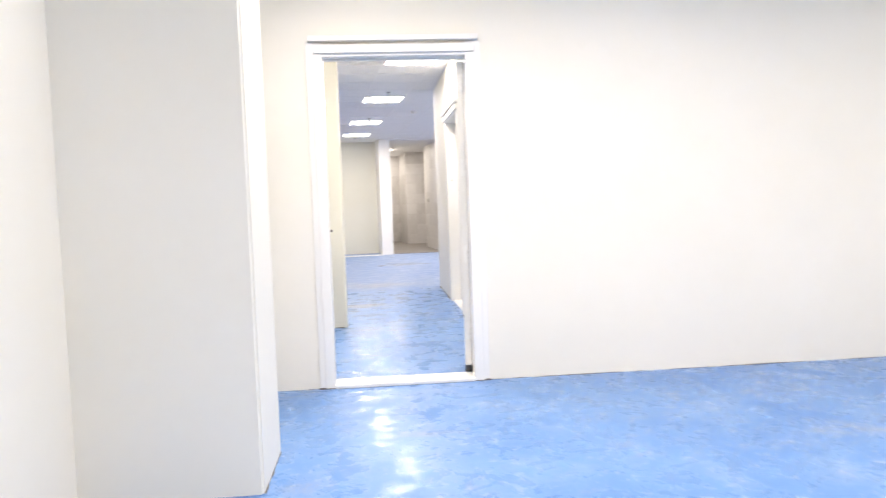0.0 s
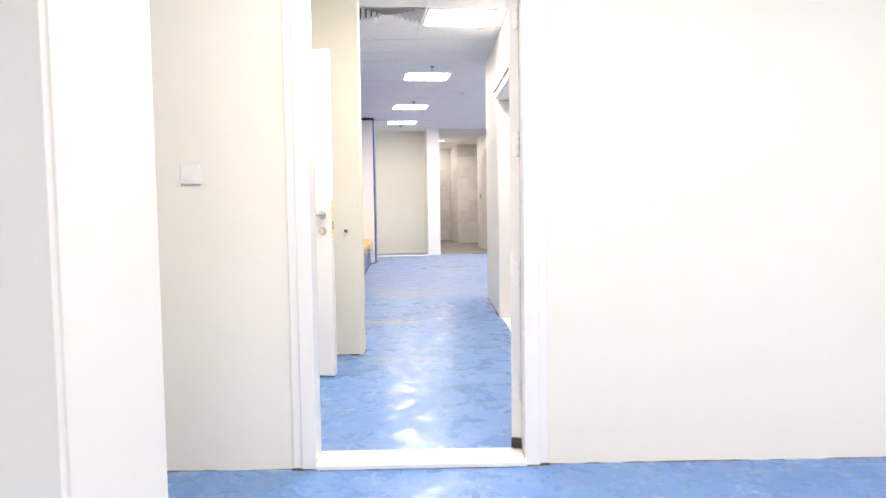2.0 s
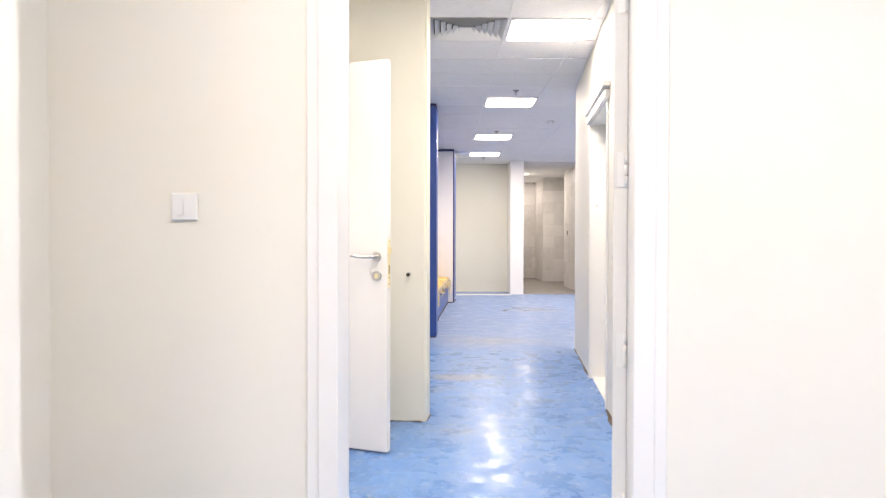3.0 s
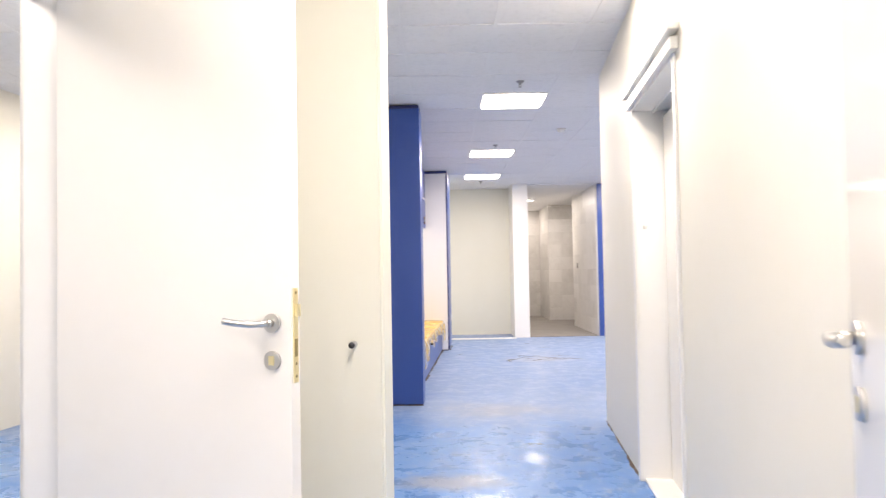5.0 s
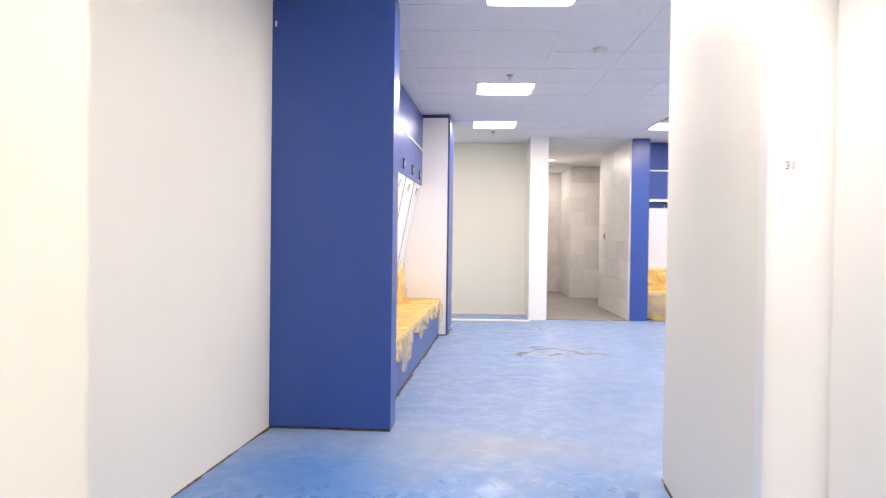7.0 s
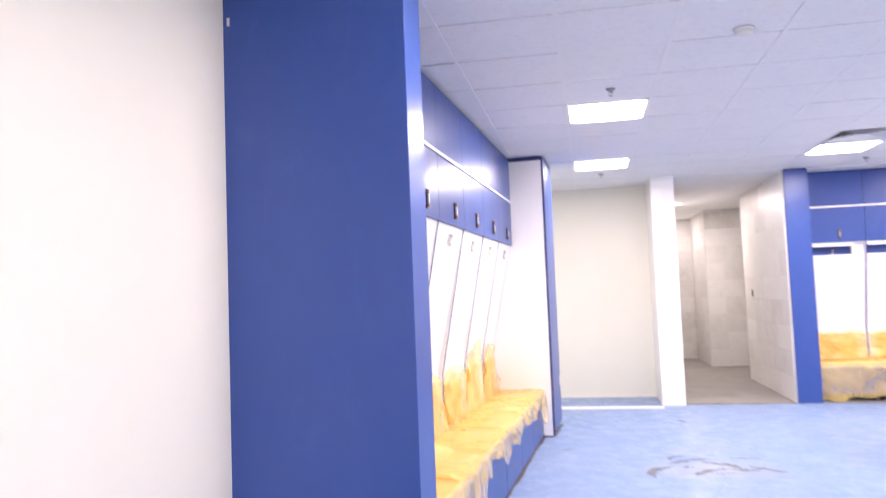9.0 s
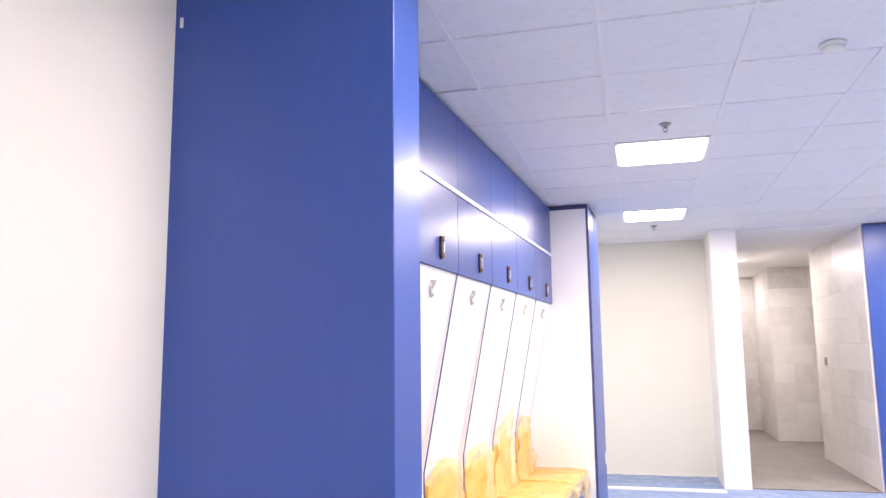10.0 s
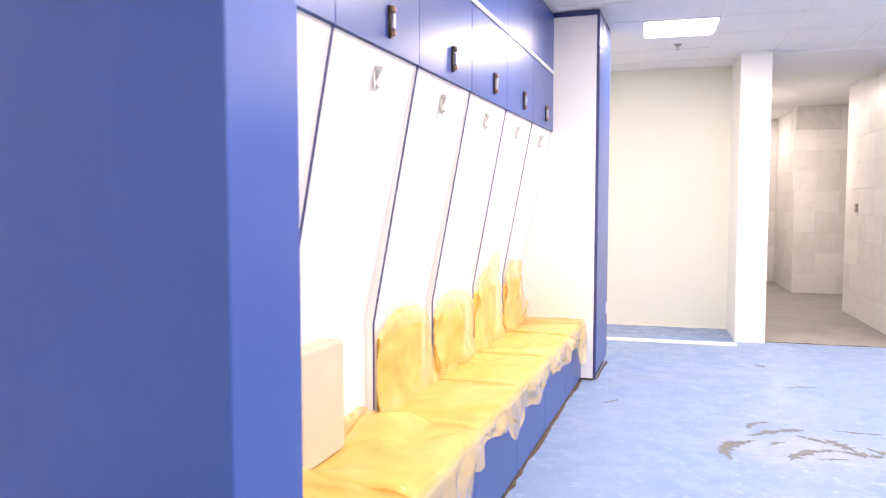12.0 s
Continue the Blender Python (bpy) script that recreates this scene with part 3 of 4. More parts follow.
# ---------------- doors ----------------
def lever_handle(leaf, y, z, face, toward):
    """A lever on its rose with a cylinder rose below; face: side (+1/-1 in local x), toward: direction of the lever along y."""
    f = face
    h = part("handle", cyl(bmesh.new(), (0.022 * f, y, z), (0.031 * f, y, z), 0.027, n=28), STEEL, leaf, "brushed steel lever handle")
    bm = bmesh.new()
    cyl(bm, (0.031 * f, y, z), (0.052 * f, y, z), 0.0105)
    pts = [(0.050 * f, y, z)]
    pts += [((0.052 + 0.018 * math.sin(k * math.pi / 10)) * f, y + 0.018 * (1 - math.cos(k * math.pi / 10)) * toward, z) for k in range(1, 6)]
    pts += [((0.070 + 0.003 * math.sin(k * math.pi / 6)) * f, y + (0.018 + 0.0195 * k) * toward, z - 0.002 + 0.0016 * k * k / 6) for k in range(1, 7)]
    tube(bm, pts, 0.0100, 14)
    part("lever", bm, STEEL, h)
    k = part("lock_rose", cyl(bmesh.new(), (0.022 * f, y, z - 0.105), (0.030 * f, y, z - 0.105), 0.027, n=28), STEEL, leaf, "round steel lock rose")
    part("keyway", boxed(0.030 * f - 0.001, 0.030 * f + 0.003, y - 0.009, y + 0.009, z - 0.118, z - 0.092), BRASS, k)


def door_leaf(parent, width, height, m, handle_z=1.08, faceplate=True, edge_hinges=False, set_in=0.075):
    """A leaf from its hinge at the origin along +y; thickness across x."""
    leaf = part("door_leaf", boxed(-0.022, 0.022, 0.003, width, 0.012, height, bevel=0.002), LEAF, parent, "glossy white laminate door leaf")
    leaf.matrix_local = m
    lever_handle(leaf, width - set_in, handle_z, 1, -1)
    lever_handle(leaf, width - set_in, handle_z, -1, -1)
    if faceplate:
        plate = part("lock_plate", boxed(-0.012, 0.012, width - 0.001, width + 0.0025, handle_z - 0.168, handle_z + 0.098, bevel=0.001), BRASS, leaf, "brass lock faceplate on the leaf edge")
        part("latch", prism(bmesh.new(), [(-0.007, handle_z + 0.018), (0.007, handle_z + 0.018), (0.007, handle_z + 0.052), (-0.007, handle_z + 0.052)], width + 0.002, width + 0.014), BRASS, plate, "brass spring latch")
        part("bolt", boxed(-0.007, 0.007, width + 0.002, width + 0.0034, handle_z - 0.095, handle_z - 0.045), DULLBRASS, plate, "dull bolt end flush with the plate")
        for dz in (-0.150, -0.115, 0.084):
            part("screw", cyl(bmesh.new(), (0, width + 0.002, handle_z + dz), (0, width + 0.0032, handle_z + dz), 0.0045, n=12), DULLBRASS, plate)
    for z in (0.28, 0.80, 1.38, height - 0.14):
        bm = bmesh.new()
        if edge_hinges:
            box(bm, -0.010, 0.018, -0.0020, 0.0028, z - 0.056, z + 0.056, bevel=0.001)
            for k in range(3):
                cyl(bm, (0.018, -0.004, z - 0.055 + k * 0.037), (0.018, -0.004, z - 0.019 + k * 0.037), 0.0055, n=14)
            part("hinge", bm, TRIM, leaf, "white painted butt hinge")
            continue
        cyl(bm, (-0.024, -0.004, z - 0.05), (-0.024, -0.004, z + 0.05), 0.008)
        cyl(bm, (-0.024, -0.004, z - 0.004), (-0.024, -0.004, z + 0.004), 0.0095)
        part("hinge", bm, TRIM, leaf)
    return leaf


def door_frame(parent, half, height, depth, both=True, wide=0.10, brow=0.115):
    """Jambs and head lining an opening that runs along local x, wall from y=0 to depth; architraves on both faces."""
    for sx in (-1, 1):
        x0, x1 = (-half - 0.029, -half + 0.004) if sx < 0 else (half - 0.004, half + 0.029)
        part("jamb", boxed(x0, x1, -0.012, depth + 0.012, 0, height, bevel=0.002), TRIM, parent)
        o0, o1 = (-half - wide, -half + 0.004) if sx < 0 else (half - 0.004, half + wide)
        i0, i1 = (-half - 0.055, -half + 0.008) if sx < 0 else (half - 0.008, half + 0.055)
        bm = bmesh.new()
        box(bm, o0, o1, -0.009, -0.0005, 0, height + 0.090, bevel=0.002)
        box(bm, i0, i1, -0.016, -0.0095, 0, height + 0.017, bevel=0.002)
        if both or sx < 0:
            part("architrave", bm, TRIM, parent)
        else:
            bm.free()
        bm = bmesh.new()
        box(bm, o0, o1, depth + 0.0005, depth + 0.014, 0, height + 0.045, bevel=0.002)
        part("architrave", bm, TRIM, parent)
    bm = bmesh.new()
    box(bm, -half - brow, half + brow, -0.050, -0.0005, height + 0.092, height + 0.125, bevel=0.004)
    box(bm, -half - brow + 0.030, half + brow - 0.030, -0.036, -0.0005, height + 0.018, height + 0.072, bevel=0.004)
    part("head_trim", bm, TRIM, parent)
    bm = bmesh.new()
    box(bm, -half - wide, half + wide, depth + 0.0005, depth + 0.02, height + 0.046, height + 0.09, bevel=0.003)
    part("head_trim", bm, TRIM, parent)
    part("head", boxed(-half - 0.029, half + 0.029, -0.012, depth + 0.012, height + 0.0005, height + 0.028, bevel=0.002), TRIM, parent)
    part("door_stop_strip", boxed(-half + 0.005, half - 0.005, depth * 0.45, depth * 0.45 + 0.015, height - 0.014, height), TRIM, parent)


def local(x, y, z, turn):
    return pose(x, y, z, 0, 0, turn)


# entrance door: leaf swung into the passage, hinged beside the right jamb
d1 = thing("door_1", F1, "open white glossy door in a stepped white frame", "door", kind="structure")
door_frame(d1, 0.462, DOOR_H, 0.15, True, 0.092, 0.075)
part("threshold", boxed(-0.457, 0.457, -0.03, 0.16, 0, 0.024, bevel=0.005), TRIM, d1, "raised white threshold")
leaf1 = door_leaf(d1, 0.837, DOOR_H - 0.04, local(0.4345, 0.150, 0.026, -12.3), 1.075, edge_hinges=True)

part("rubber_seal", boxed(-0.024, 0.024, -0.012, 0.05, 0.002, 0.045, bevel=0.003), BLACK, leaf1, "black rubber seal block at the foot")

# side room door, hinged at the far jamb and standing open across the lobby
d2m = F1 @ local(-1.47, 1.48, 0, 90)
d2 = thing("door_2", d2m, "open white door with steel lever in a white frame", "door", kind="structure")
door_frame(d2, 0.49, DOOR_H + 0.05, 0.12)
door_leaf(d2, 0.897, DOOR_H + 0.03, local(0.475, -0.022, 0, 163.5), 1.08, set_in=0.060)

# closed door in the passage wall
d3m = F1 @ local(0.735, 3.455, 0, -90)
d3 = thing("door_3", d3m, "closed white glossy door deep in a stepped white frame", "door", kind="structure")
door_frame(d3, 0.545, DOOR_H, 0.22, False)
part("threshold", boxed(-0.54, 0.54, 0.012, 0.23, 0, 0.016, bevel=0.004), TRIM, d3)
door_leaf(d3, 1.055, DOOR_H - 0.035, local(-0.530, 0.182, 0, -90.0), 1.11, False)


def lettering(body, size, parent, m, mat):
    curve = bpy.data.curves.new("number", "FONT")
    curve.body, curve.size, curve.extrude = body, size, 0.0004
    ob = bpy.data.objects.new("number", curve)
    me = bpy.data.meshes.new_from_object(ob)
    bpy.data.objects.remove(ob)
    me.materials.clear()
    me.materials.append(mat)
    tag = new("number_tag", me)
    tag.parent = parent
    tag.matrix_local = m
    return tagged(tag, "small dark grey stencilled number")


lettering("31", 0.032, d3, pose(-0.5402, 0.030, 1.437, 90, 0, 90), DARKVENT)

# light switch, bumper
def wall_plate(name, m, mat, size, label, cat, gangs=1):
    t = thing(name, m, label, cat)
    h = size / 2
    part("plate", boxed(-h, h, -0.011, -0.0005, -h, h, bevel=0.005), mat, t)
    w = 1.1 * h / gangs
    for g in range(gangs):
        x0 = -0.55 * h + g * w
        rocker = part("rocker", prism(bmesh.new(), [(x0 + 0.001, -0.6 * h), (x0 + w - 0.001, -0.6 * h), (x0 + w - 0.001, 0.6 * h), (x0 + 0.001, 0.6 * h)], -0.0145, -0.0108), mat, t)
        part("marker", boxed(x0 + w * 0.2, x0 + w * 0.8, -0.0152, -0.0144, 0.10 * h, 0.18 * h), TBAR, rocker)
    return t


wall_plate("light_switch", F1 @ pose(-0.955, 0, 1.285), PLASTIC, 0.088, "square white plastic double light switch on the painted wall", "light switch", 2)
wall_plate("wall_switch", pose(3.53, 19.12, 1.28, 0, 0, -90), speckled("grey_plate", (0.22, 0.21, 0.20), (0.3, 0.29, 0.28), 0.5, 20.0), 0.10, "dark grey switch plate on the marble wall", "light switch")
t = thing("door_bumper", F1 @ pose(-0.578, 2.41, 0.948), "small steel and black rubber door stop on the wall", "door stop")
part("base", cyl(bmesh.new(), (0, 0.001, 0), (0, -0.006, 0), 0.013, 0.011, 20), STEEL, t)
part("stem", cyl(bmesh.new(), (0, -0.005, 0), (0, -0.036, 0), 0.006, 0.006), STEEL, t)
bm = bmesh.new()
bmesh.ops.create_uvsphere(bm, u_segments=20, v_segments=12, radius=0.0120, matrix=pose(0, -0.044, 0))
for fc in bm.faces:
    fc.smooth = True
part("rubber_tip", bm, BLACK, t, "round black rubber tip")


# ---------------- lockers ----------------
LOW, MID, TOP = 1.875, 2.295, 2.735      # undersides of doors, rail and ceiling fascia


def locker_bay(width, recess, group, label):
    """One seat of the locker row: x runs out of the wall (front at 0), y along the row from 0 to width."""
    t = thing("locker", FW, label, "locker", group)
    part("top_panel", boxed(-0.36, -0.34, 0.0015, width - 0.0015, MID + 0.024, TOP, bevel=0.001), BLUE, t, "blue laminate top panel")
    part("rail", boxed(-0.37, -0.331, 0.0, width, MID, MID + 0.022), WHITE, t, "thin white rail")
    door = part("door", boxed(-0.36, -0.34, 0.0025, width - 0.0025, LOW, MID - 0.003, bevel=0.0012), BLUE, t, "blue laminate locker door")
    y, z = width * 0.58, LOW + 0.10
    ends = [(0.018 * math.cos(k * math.pi / 8) - y, z + (0.040 if k <= 8 else -0.040) + 0.018 * math.sin(k * math.pi / 8)) for k in range(17)]
    lock = part("lock", prism(bmesh.new(), ends, 0, 0.008), BRONZE, door, "dark bronze lock plate with rounded ends")
    lock.matrix_local = pose(-0.340, 0, 0, 0, 0, -90)
    bm = bmesh.new()
    box(bm, -0.3325, -0.318, y - 0.008, y + 0.008, z - 0.026, z + 0.026, bevel=0.003)
    part("lock_bar", bm, STEEL, door, "dull steel lock bar")
    for name, dz, r in (("lock_knob", 0.042, 0.0135), ("lock_barrel", -0.040, 0.0125)):
        bm = bmesh.new()
        cyl(bm, (-0.333, y, z + dz), (-0.320, y, z + dz), r, r * 0.9)
        cyl(bm, (-0.320, y, z + dz), (-0.316, y, z + dz), r * 0.9, r * 0.5)
        part(name, bm, COPPER, door, "worn copper coloured lock cylinder")
    part("shelf", boxed(-0.76, -0.362 if recess else -0.380, 0.0, width, LOW - 0.016, LOW - 0.001), WHITE, t)
    # slanting side divider with a dark edge band
    pts = [(-0.350, LOW - 0.002), (-0.545, 0.85), (-0.545, 0.417), (-0.76, 0.417), (-0.76, LOW - 0.016)]
    part("divider", prism(bmesh.new(), pts, -0.0055, 0.0055), WHITE, t)
    band = [(-0.350, LOW - 0.002), (-0.545, 0.85), (-0.545, 0.417), (-0.541, 0.417), (-0.541, 0.8495), (-0.346, LOW - 0.002)]
    part("edge_band", prism(bmesh.new(), band, -0.006, 0.006), NAVY if not recess else BLUE, t, "dark blue edge band")
    top = LOW - 0.0025 if not recess else LOW - 0.15
    b0 = -0.3555 if not recess else -0.415
    if recess:
        back = [(b0, top), (-0.559, 0.86), (-0.559, 0.417), (-0.572, 0.417), (-0.572, 0.862), (b0 - 0.013, top)]
    else:
        back = [(b0, top), (-0.575, 0.86), (-0.575, 0.417), (-0.588, 0.417), (-0.588, 0.862), (b0 - 0.013, top)]
    part("back_panel", prism(bmesh.new(), back, 0.006, width - 0.006), WHITE, t, "white laminate back panel")
    if recess:
        split = width * 0.79
        part("recess_panel", boxed(-0.475, -0.465, 0.008, split, top - 0.02, LOW - 0.0165), BLUE, t, "blue back of the upper recess")
        part("side_filler", boxed(-0.475, -0.418, split + 0.001, width - 0.008, top - 0.005, LOW - 0.0165), WHITE, t, "white filler beside the recess")
        part("light_strip", boxed(-0.40, -0.345, 0.008, split, LOW - 0.052, LOW - 0.0165, bevel=0.003), WHITE, t, "white strip below the doors")
    hx, hz = (-0.372, 1.775) if not recess else (-0.465, 1.755)
    bm = bmesh.new()
    cy = width / 2
    box(bm, hx - 0.006, hx + 0.005, cy - 0.010, cy + 0.010, hz - 0.036, hz + 0.010, bevel=0.003)
    bar(bm, [(hx + 0.003, cy, hz - 0.004), (hx + 0.010, cy, hz + 0.000), (hx + 0.013, cy, hz + 0.016)], 0.0050, 10)
    cyl(bm, (hx + 0.012, cy, hz + 0.010), (hx + 0.016, cy, hz + 0.036), 0.007, 0.0155, 14)
    bar(bm, [(hx + 0.003, cy, hz - 0.026), (hx + 0.010, cy, hz - 0.036), (hx + 0.016, cy, hz - 0.031)], 0.0045, 10)
    cyl(bm, (hx - 0.002, cy, hz - 0.034), (hx + 0.006, cy, hz - 0.034), 0.013, 0.012, 16)
    part("coat_hook", bm, STEEL, t, "chrome coat hook")
    part("seat_board", boxed(-0.76, -0.108, 0.0, width, 0.395, 0.416), WHITE, t)
    front = part("bench_front", boxed(-0.130, -0.110, 0.0025, width - 0.0025, 0.085 if recess else 0.022, 0.393, bevel=0.0012), BLUE, t, "blue laminate bench front")
    bm = bmesh.new()
    box(bm, -0.110, -0.092, width * 0.80, width * 0.80 + 0.055, 0.315, 0.332, bevel=0.004)
    cyl(bm, (-0.095, width * 0.80 + 0.027, 0.324), (-0.080, width * 0.80 + 0.027, 0.324), 0.010)
    part("latch", bm, BLACK, front, "black latch")
    part("plinth", boxed(-0.235 if recess else -0.150, -0.215 if recess else -0.113, 0.0, width, 0.0, 0.085 if recess else 0.022), BLACK if recess else JOINT, t, "dark recessed plinth")
    if recess:
        for yy in (0.06, width - 0.06):
            bm = bmesh.new()
            cyl(bm, (-0.18, yy, 0.0), (-0.18, yy, 0.015), 0.030, 0.026)
            cyl(bm, (-0.18, yy, 0.015), (-0.18, yy, 0.394), 0.016)
            part("foot", bm, STEEL, t, "steel foot")
    return t


def sheet_grid(f, nu, nv):
    bm = bmesh.new()
    vs = [[bm.verts.new(f(i / nu, j / nv)) for j in range(nv + 1)] for i in range(nu + 1)]
    for i in range(nu):
        for j in range(nv):
            fc = bm.faces.new((vs[i][j], vs[i + 1][j], vs[i + 1][j + 1], vs[i][j + 1]))
            fc.smooth = True
    return bm


def seat_cushion(m, width, seed, drop, label, group, loft=0.0, tail=None, back=0.0):
    """A yellow seat pad under crumpled protective film that hangs over the front."""
    t = thing("seat_cushion", m, label, "seat cushion", group)
    part("pad", boxed(-0.535 - back, -0.098, 0.012, width - 0.012, 0.4165, 0.458, bevel=0.014), PAD, t)
    rnd = random.Random(seed)
    o = Vector((rnd.random() * 50, rnd.random() * 50, rnd.random() * 50))
    flat, rise, deep = 0.440 + back, 0.05 + loft, -0.535 - back
    def over(u, v):
        y = -0.004 + v * (width + 0.008)
        s = u * (rise + flat)
        n1 = noise.noise(o + Vector((u * 3.0, v * 4.0, 0)))
        n2 = noise.noise(o + Vector((s * 9.0, v * 11.0, 4)))
        if s < rise:
            p = Vector((deep, y, 0.462 + (rise - s) * (0.6 + 0.5 * n1)))
            p.x += 0.010 * n1 + loft * 0.5 * (1 - s / rise) * abs(n2)
            return p
        f = (s - rise) / flat
        p = Vector((deep + (s - rise), y, 0.4615))
        p.z += (0.012 * max(0, n1) + 0.003 * abs(n2) + loft * max(0, n1 + 0.25) * (1 - f) + 0.016 * math.exp(-((v - 0.04) / 0.035) ** 2)) * min(1, (1 - f) * 8)
        return p
    def hanging(u, v):
        y = -0.004 + v * (width + 0.008)
        if tail:
            hang = tail[0] + (tail[1] - tail[0]) * v + 0.05 * noise.noise(o + Vector((v * 4.0, 3, 0)))
        else:
            hang = drop * (0.62 + 0.5 * noise.noise(o + Vector((v * 1.3, 0.4, 0))) + 1.1 * max(0, noise.noise(o + Vector((v * 1.9, 3, 0))) - 0.05) + 0.06 * noise.noise(o + Vector((v * 9.0, 8, 0))))
        q = u * min(max(0.05, hang), 0.452)
        n1 = noise.noise(o + Vector((u * 2.0, v * 5.0, 9)))
        p = Vector((-0.095 + 0.010 * min(1, q / 0.02) + 0.05 * q, y, 0.4612 - q))
        p.x += (0.020 * (n1 + 0.5) + 0.006 * math.sin(v * 8 + 4 * n1 + seed)) * min(1, q / 0.06)
        p.x = max(p.x, -0.096 if q < 0.02 else -0.088)
        return p
    part("film", sheet_grid(over, 44, 50), FILM, t, "milky crumpled protective film")
    part("film_skirt", sheet_grid(hanging, 20, 56), THINFILM if tail else CLEARFILM, t, "clear film hanging over the bench front")
    return t


def back_cushion(m, width, seed, label, group, wrapped=True, high=0.90, bulge=0.17, taper=0.16, back=0.0):
    """A back pad; wrapped ones carry an arched bag of film."""
    t = thing("back_cushion", m, label, "back cushion", group)
    if not wrapped:
        part("pad", boxed(-0.558 - back, -0.47 - back, 0.03, width * 0.47, 0.463, high, bevel=0.012), CREAM, t)
        return t
    part("pad", boxed(-0.5585 - back, -0.540 - back, 0.10, width - 0.12, 0.463, high - 0.11, bevel=0.006), PAD, t)
    rnd = random.Random(seed)
    o = Vector((rnd.random() * 50, rnd.random() * 50, rnd.random() * 50))
    def f(u, v):
        arch = bulge * (1 - abs(2 * v - 1) ** 2.4) - bulge * 0.2 + 0.03 * noise.noise(o + Vector((v * 3.0, 0, 7)))
        y = 0.014 + v * (width - 0.028)
        y = width / 2 + (y - width / 2) * (1.0 - taper * u * u)
        z = 0.464 + u * (high - 0.08 - 0.464 + arch) + 0.07 * u ** 6 * max(0, math.sin(3.1 * v + seed * 1.7)) ** 6
        n1 = noise.noise(o + Vector((u * 2.5, v * 4.5, 0)))
        n2 = noise.noise(o + Vector((u * 7.0, v * 12.0, 5)))
        x = -0.530 + 0.034 * max(0, n1 + 0.15) + 0.006 * n2 + 0.012 * max(0, math.sin(v * 11 + 4 * n1 + seed)) * (1 - 0.6 * u) + 0.025 * (1 - u) ** 3 + 0.02 * math.sin(math.pi * v) * (1 - u * 0.5) - 0.035 * max(0, u - 0.9) * 4
        return Vector((max(x, -0.538 if u < 0.85 else -0.553) - back + 0.217 * max(0.0, z - 0.86), y, z))
    part("film", sheet_grid(f, 30, 34), FILM, t, "milky crumpled protective film")
    return t


GA, GB = "lockers along the long wall", "lockers on the far wall"
WA, WB, SA = 0.71, 0.70, 0.30
bay_a = locker_bay(WA, False, GA, "blue and white changing room locker with bench and slanted dividers")
for i in range(6):
    m = FA @ pose(0, SA + WA * i, 0)
    if i == 0:
        bay_a.matrix_world = m
    else:
        copy_thing(bay_a, m)
    seat_cushion(m, WA, 20 + i, (0.22, 0.22, 0.19, 0.22, 0.20, 0.22)[i], "yellow seat cushion under crumpled clear film", GA, 0.07 if i < 2 else 0.0, None, 0.0)
    if i == 1:
        back_cushion(m, WA, 40, "unwrapped cream back cushion on the bench", GA, False, 0.86, back=0.016)
    else:
        back_cushion(m, WA, 40 + i, "yellow back cushion wrapped in crumpled film", GA, True, (0.89, 0.89, 0.88, 0.87, 0.91, 0.88)[i], (0.14, 0.14, 0.12, 0.10, 0.17, 0.15)[i], (0.06, 0.06, 0.10, 0.05, 0.30, 0.34)[i], 0.016)

bay_b = locker_bay(WB, True, GB, "blue and white locker with bench, recess and steel feet")
for i in range(4):
    m = FB @ pose(0, WB * i, 0)
    if i == 0:
        bay_b.matrix_world = m
    else:
        copy_thing(bay_b, m)
    seat_cushion(m, WB, 70 + i, 0.3, "yellow seat cushion under long hanging film", GB, 0.0, ((0.45, 0.40), (0.37, 0.14), (0.16, 0.12), (0.14, 0.2))[i])
    back_cushion(m, WB, 90 + i, "yellow back cushion wrapped in crumpled film", GB, True, 0.86, 0.03, 0.02)

# end panels
t = thing("end_panel", FA, "tall blue laminate end panel of the locker row", "end panel", GA)
part("panel", boxed(-0.79, 0.0, -0.025, 0.195, 0.012, 2.715, bevel=0.003), BLUE, t)
part("foot_strip", boxed(-0.78, -0.01, 0.008, 0.19, 0.0, 0.012), JOINT, t)
part("head_gap", boxed(-0.78, -0.008, 0.008, 0.19, 2.715, 2.752), NAVY, t, "dark gap strip under the ceiling")
part("filler", boxed(-0.76, -0.35, 0.201, 0.29, 0.0, 2.70), WHITE, t, "white filler strip")
part("tape", boxed(-0.765, -0.752, -0.0262, -0.025, 2.550, 2.585), TBAR, t, "scrap of white tape")
t = thing("end_panel", FB @ pose(0, -0.30, 0), "tall blue laminate end panel of the locker row", "end panel", GB)
part("panel", boxed(-0.79, 0.0, 0.033, 0.299, 0.0, 2.735, bevel=0.003), BLUE, t)
part("head_gap", boxed(-0.78, -0.008, 0.04, 0.29, 2.735, 2.752), NAVY, t)

# tall cabinet that closes the long row
t = thing("tall_cabinet", FA @ pose(0, 4.562, 0), "tall cabinet with white side and blue door", "cabinet", GA)
part("side_panel", boxed(-0.79, -0.022, 0.0, 0.018, 0.015, 2.715, bevel=0.001), WHITE, t, "white laminate side panel")
part("edge_band", boxed(-0.0215, -0.001, 0.0, 0.018, 0.015, 2.715), NAVY, t, "dark blue edge band")
part("body", boxed(-0.79, -0.024, 0.0185, 0.70, 0.015, 2.715), WHITE, t)
door = part("door", boxed(-0.0215, 0.0, 0.020, 0.70, 0.06, 2.71, bevel=0.002), BLUE, t, "blue laminate door")
bm = bmesh.new()
box(bm, 0.0, 0.012, 0.60, 0.625, 0.42, 0.52, bevel=0.003)
part("handle", bm, PLASTIC, door, "small pale handle")
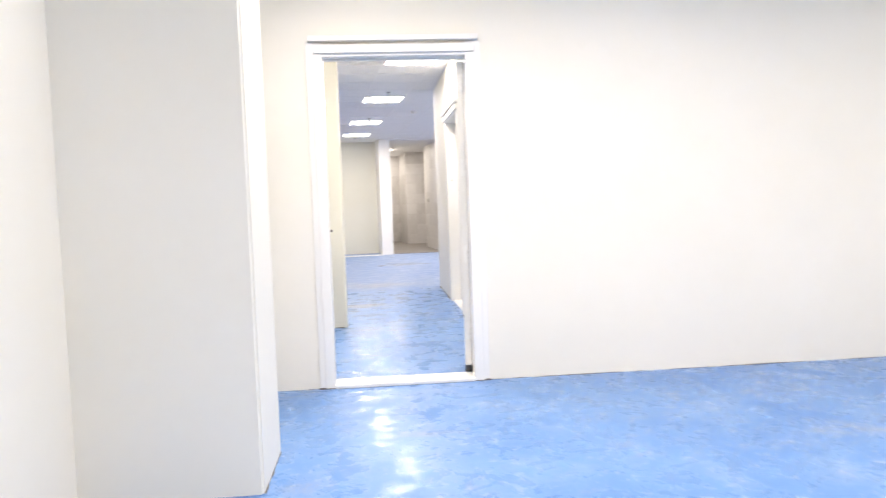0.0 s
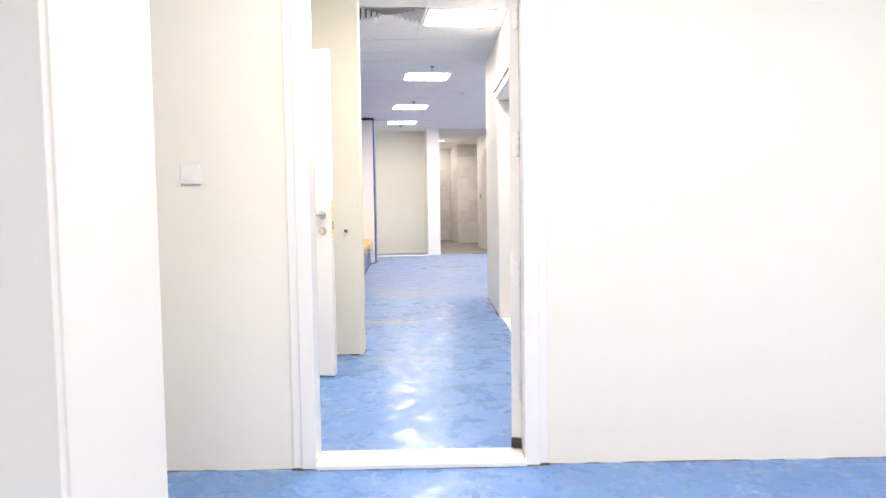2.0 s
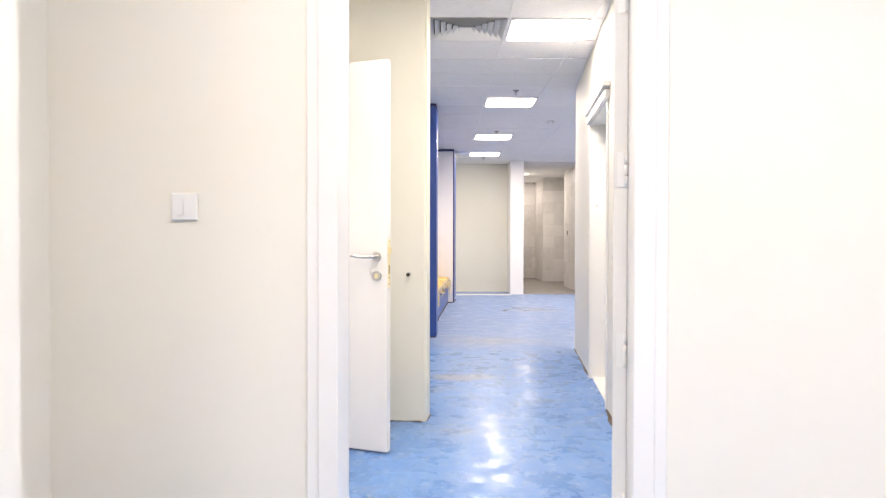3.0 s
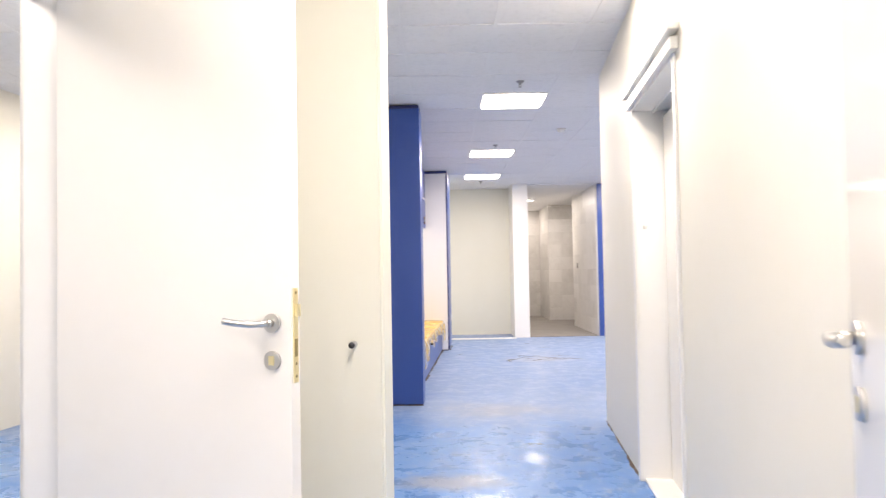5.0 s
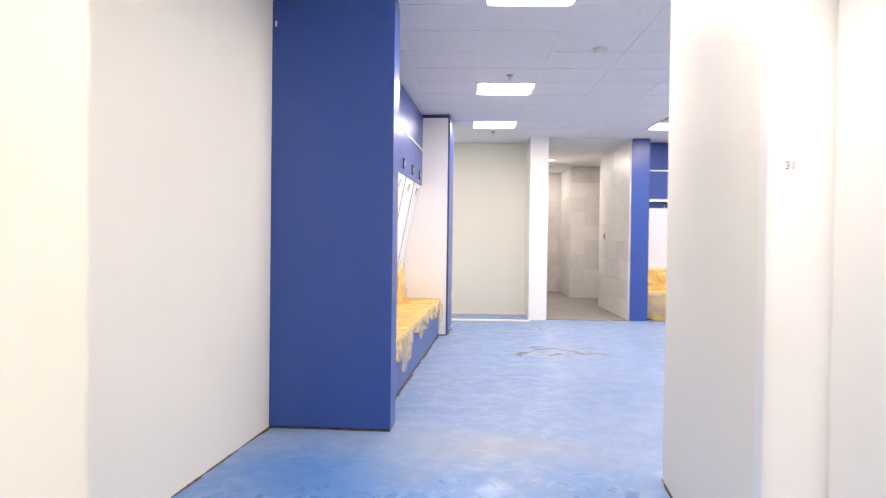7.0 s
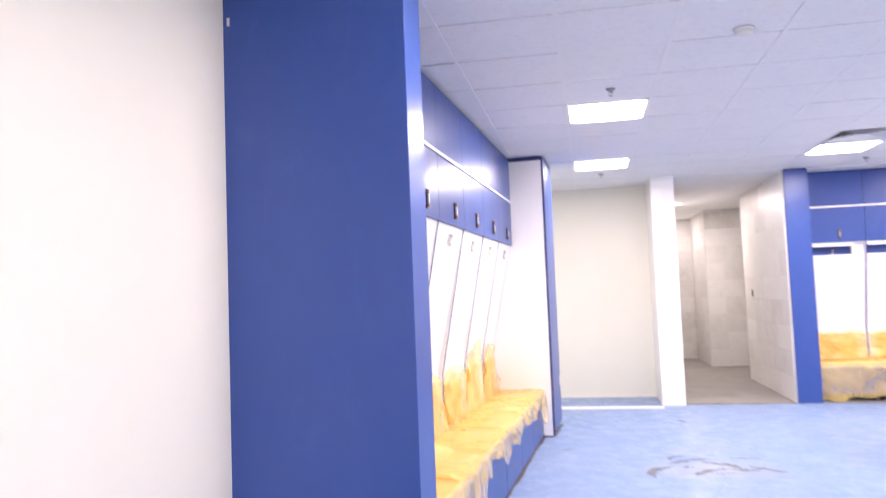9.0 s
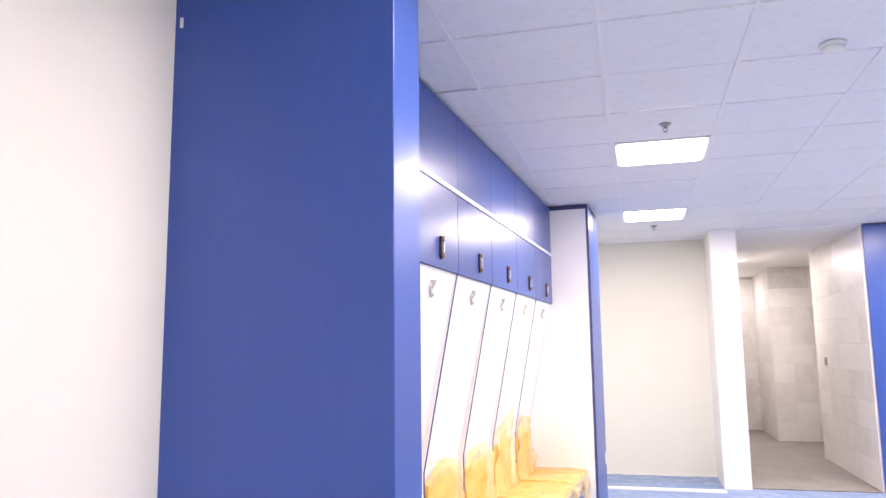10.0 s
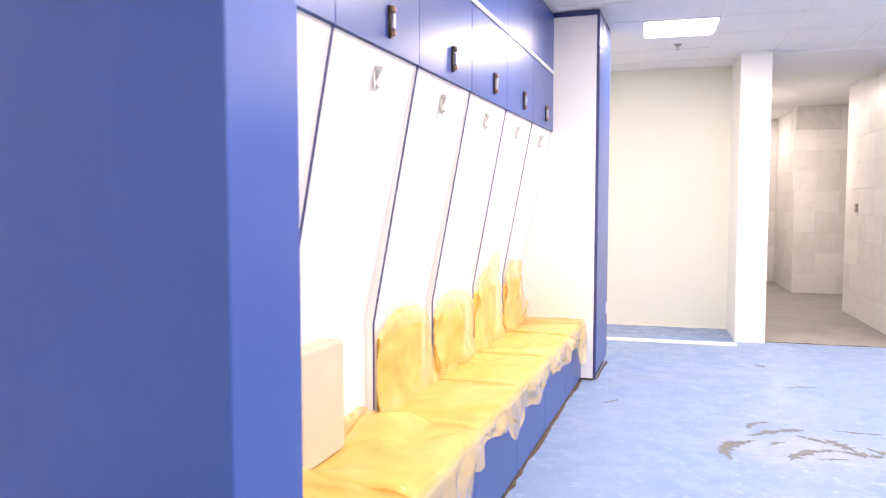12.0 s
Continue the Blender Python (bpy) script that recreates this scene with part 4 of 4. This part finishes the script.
part("sticker", boxed(0.0, 0.0015, 0.22, 0.30, 2.55, 2.69), PLASTIC, door, "white paper sticker")
part("head_gap", boxed(-0.78, -0.004, 0.002, 0.69, 2.715, 2.752), NAVY, t)
part("foot_strip", boxed(-0.78, -0.02, 0.004, 0.69, 0.0, 0.015), JOINT, t)

# white cabinet on castors in the middle of the changing room
t = thing("storage_cabinet", pose(3.93, 13.75, 0), "low white cabinet on black castors", "cabinet")
part("body", boxed(0.0, 0.75, 0.0, 1.28, 0.085, 0.865, bevel=0.004), WHITE, t)
part("top", boxed(-0.012, 0.762, -0.012, 1.292, 0.866, 0.895, bevel=0.004), WHITE, t)
for x in (0.06, 0.69):
    for y in (0.07, 1.21):
        bm = bmesh.new()
        cyl(bm, (x - 0.014, y, 0.034), (x + 0.014, y, 0.034), 0.034, n=20)
        box(bm, x - 0.022, x + 0.022, y - 0.018, y + 0.018, 0.055, 0.0845)
        part("castor", bm, BLACK, t, "black castor")


# streaks of dried mud swept over the floor
def streak(pts, width, seed):
    bm = bmesh.new()
    thick = bm.verts.layers.float.new("thickness")
    rnd = random.Random(seed)
    n = 46
    prev = None
    for i in range(n + 1):
        f = i / n * (len(pts) - 1)
        k = min(int(f), len(pts) - 2)
        a, b = Vector((*pts[k], 0)), Vector((*pts[k + 1], 0))
        c = a.lerp(b, f - k)
        d = (b - a).normalized()
        side = Vector((-d.y, d.x, 0))
        c += side * 0.02 * noise.noise(Vector((i * 0.3, seed, 0)))
        w = width * math.sin(math.pi * min(max(i / n, 0.03), 0.97)) ** 0.5 * (0.55 + 0.35 * rnd.random() + 0.9 * noise.noise(Vector((i * 0.17, seed * 1.7, 3))))
        row = [bm.verts.new(c + side * w + Vector((0, 0, 0.0005))), bm.verts.new(c + Vector((0, 0, 0.0035))), bm.verts.new(c - side * w + Vector((0, 0, 0.0005)))]
        row[1][thick] = math.sin(math.pi * i / n) ** 0.4
        if prev:
            bm.faces.new((prev[0], row[0], row[1], prev[1]))
            bm.faces.new((prev[1], row[1], row[2], prev[2]))
        prev = row
    ob = new("mud_streak", mesh_of(bm, "mud_streak", MUD))
    return tagged(ob, "dark streak of dried mud swept on the blue floor", "mud streak", "mud streaks")


def arc(x0, y0, x1, y1, bend, n=9):
    a, b = Vector((x0, y0)), Vector((x1, y1))
    s = Vector((-(b - a).y, (b - a).x))
    return [tuple(a.lerp(b, i / n) + s * bend * math.sin(math.pi * i / n)) for i in range(n + 1)]


STREAKS = [(arc(1.64, 13.60, 1.82, 13.99, 0.25), 0.044), (arc(1.79, 14.21, 1.94, 14.38, 0.2), 0.027), (arc(1.77, 14.06, 2.12, 14.27, 0.08), 0.031), (arc(2.03, 14.14, 2.18, 14.03, 0.1), 0.024),
           (arc(1.87, 13.92, 1.96, 14.00, 0.1), 0.016), (arc(1.92, 13.66, 2.21, 13.92, 0.15), 0.029), (arc(2.20, 13.92, 2.42, 13.87, -0.05), 0.036), (arc(2.18, 14.11, 2.30, 13.92, 0.05), 0.040),
           (arc(2.26, 14.30, 2.55, 14.29, -0.02), 0.013), (arc(2.36, 14.00, 2.62, 13.80, 0.0), 0.034), (arc(2.08, 13.74, 2.24, 13.78, 0.05), 0.010), (arc(2.06, 16.06, 2.13, 15.98, 0.2), 0.028),
           (arc(0.92, 14.55, 1.03, 14.67, 0.0), 0.012), (arc(2.20, 15.33, 2.40, 15.38, 0.1), 0.014), (arc(1.32, 9.05, 1.45, 9.03, 0.1), 0.022)]
for i, (a, w) in enumerate(STREAKS):
    streak(a, w * 1.6, 3 + i)


# ---------------- marble cladding, tile by tile ----------------
def tile_mesh(w, h):
    return mesh_of(boxed(-w / 2 + 0.001, w / 2 - 0.001, -0.02, 0.0, -h / 2 + 0.001, h / 2 - 0.001), "tile", MARBLE)


def clad(wall_name, origin, along, length, normal_turn):
    """Tiles on a wall face: origin at its foot, along the given direction."""
    wall = bpy.data.objects[wall_name]
    tw, th = 0.60, 0.30
    cache = {}
    rnd = random.Random(wall_name)
    for r in range(10):
        z0, z1 = r * th + (0.003 if r == 0 else 0.0), min((r + 1) * th, 2.742)
        if z1 - z0 < 0.04:
            continue
        s = -tw * (0.5 if r % 2 else 0.0)
        while s < length - 0.02:
            a, b = max(s, 0.0), min(s + tw, length)
            if b - a > 0.03:
                key = (round(b - a, 3), round(z1 - z0, 3))
                if key not in cache:
                    cache[key] = tile_mesh(*key)
                p = Vector(origin) + Vector(along) * ((a + b) / 2)
                ob = new("tile", cache[key])
                ob.parent = wall
                ob.matrix_world = pose(p.x, p.y, (z0 + z1) / 2, rnd.uniform(-0.03, 0.03), 0, normal_turn + rnd.uniform(-0.03, 0.03))
            s += tw


clad("wall_marble_right", (3.55, 19.62, 0), (0, -1, 0), 2.43, 270)
clad("wall_marble_back", (3.27, 21.47, 0), (1, 0, 0), 2.0, 0)
clad("wall_marble_side", (3.29, 23.1, 0), (0, -1, 0), 1.63, 270)
clad("wall_marble_far", (2.29, 23.1, 0), (1, 0, 0), 0.98, 0)
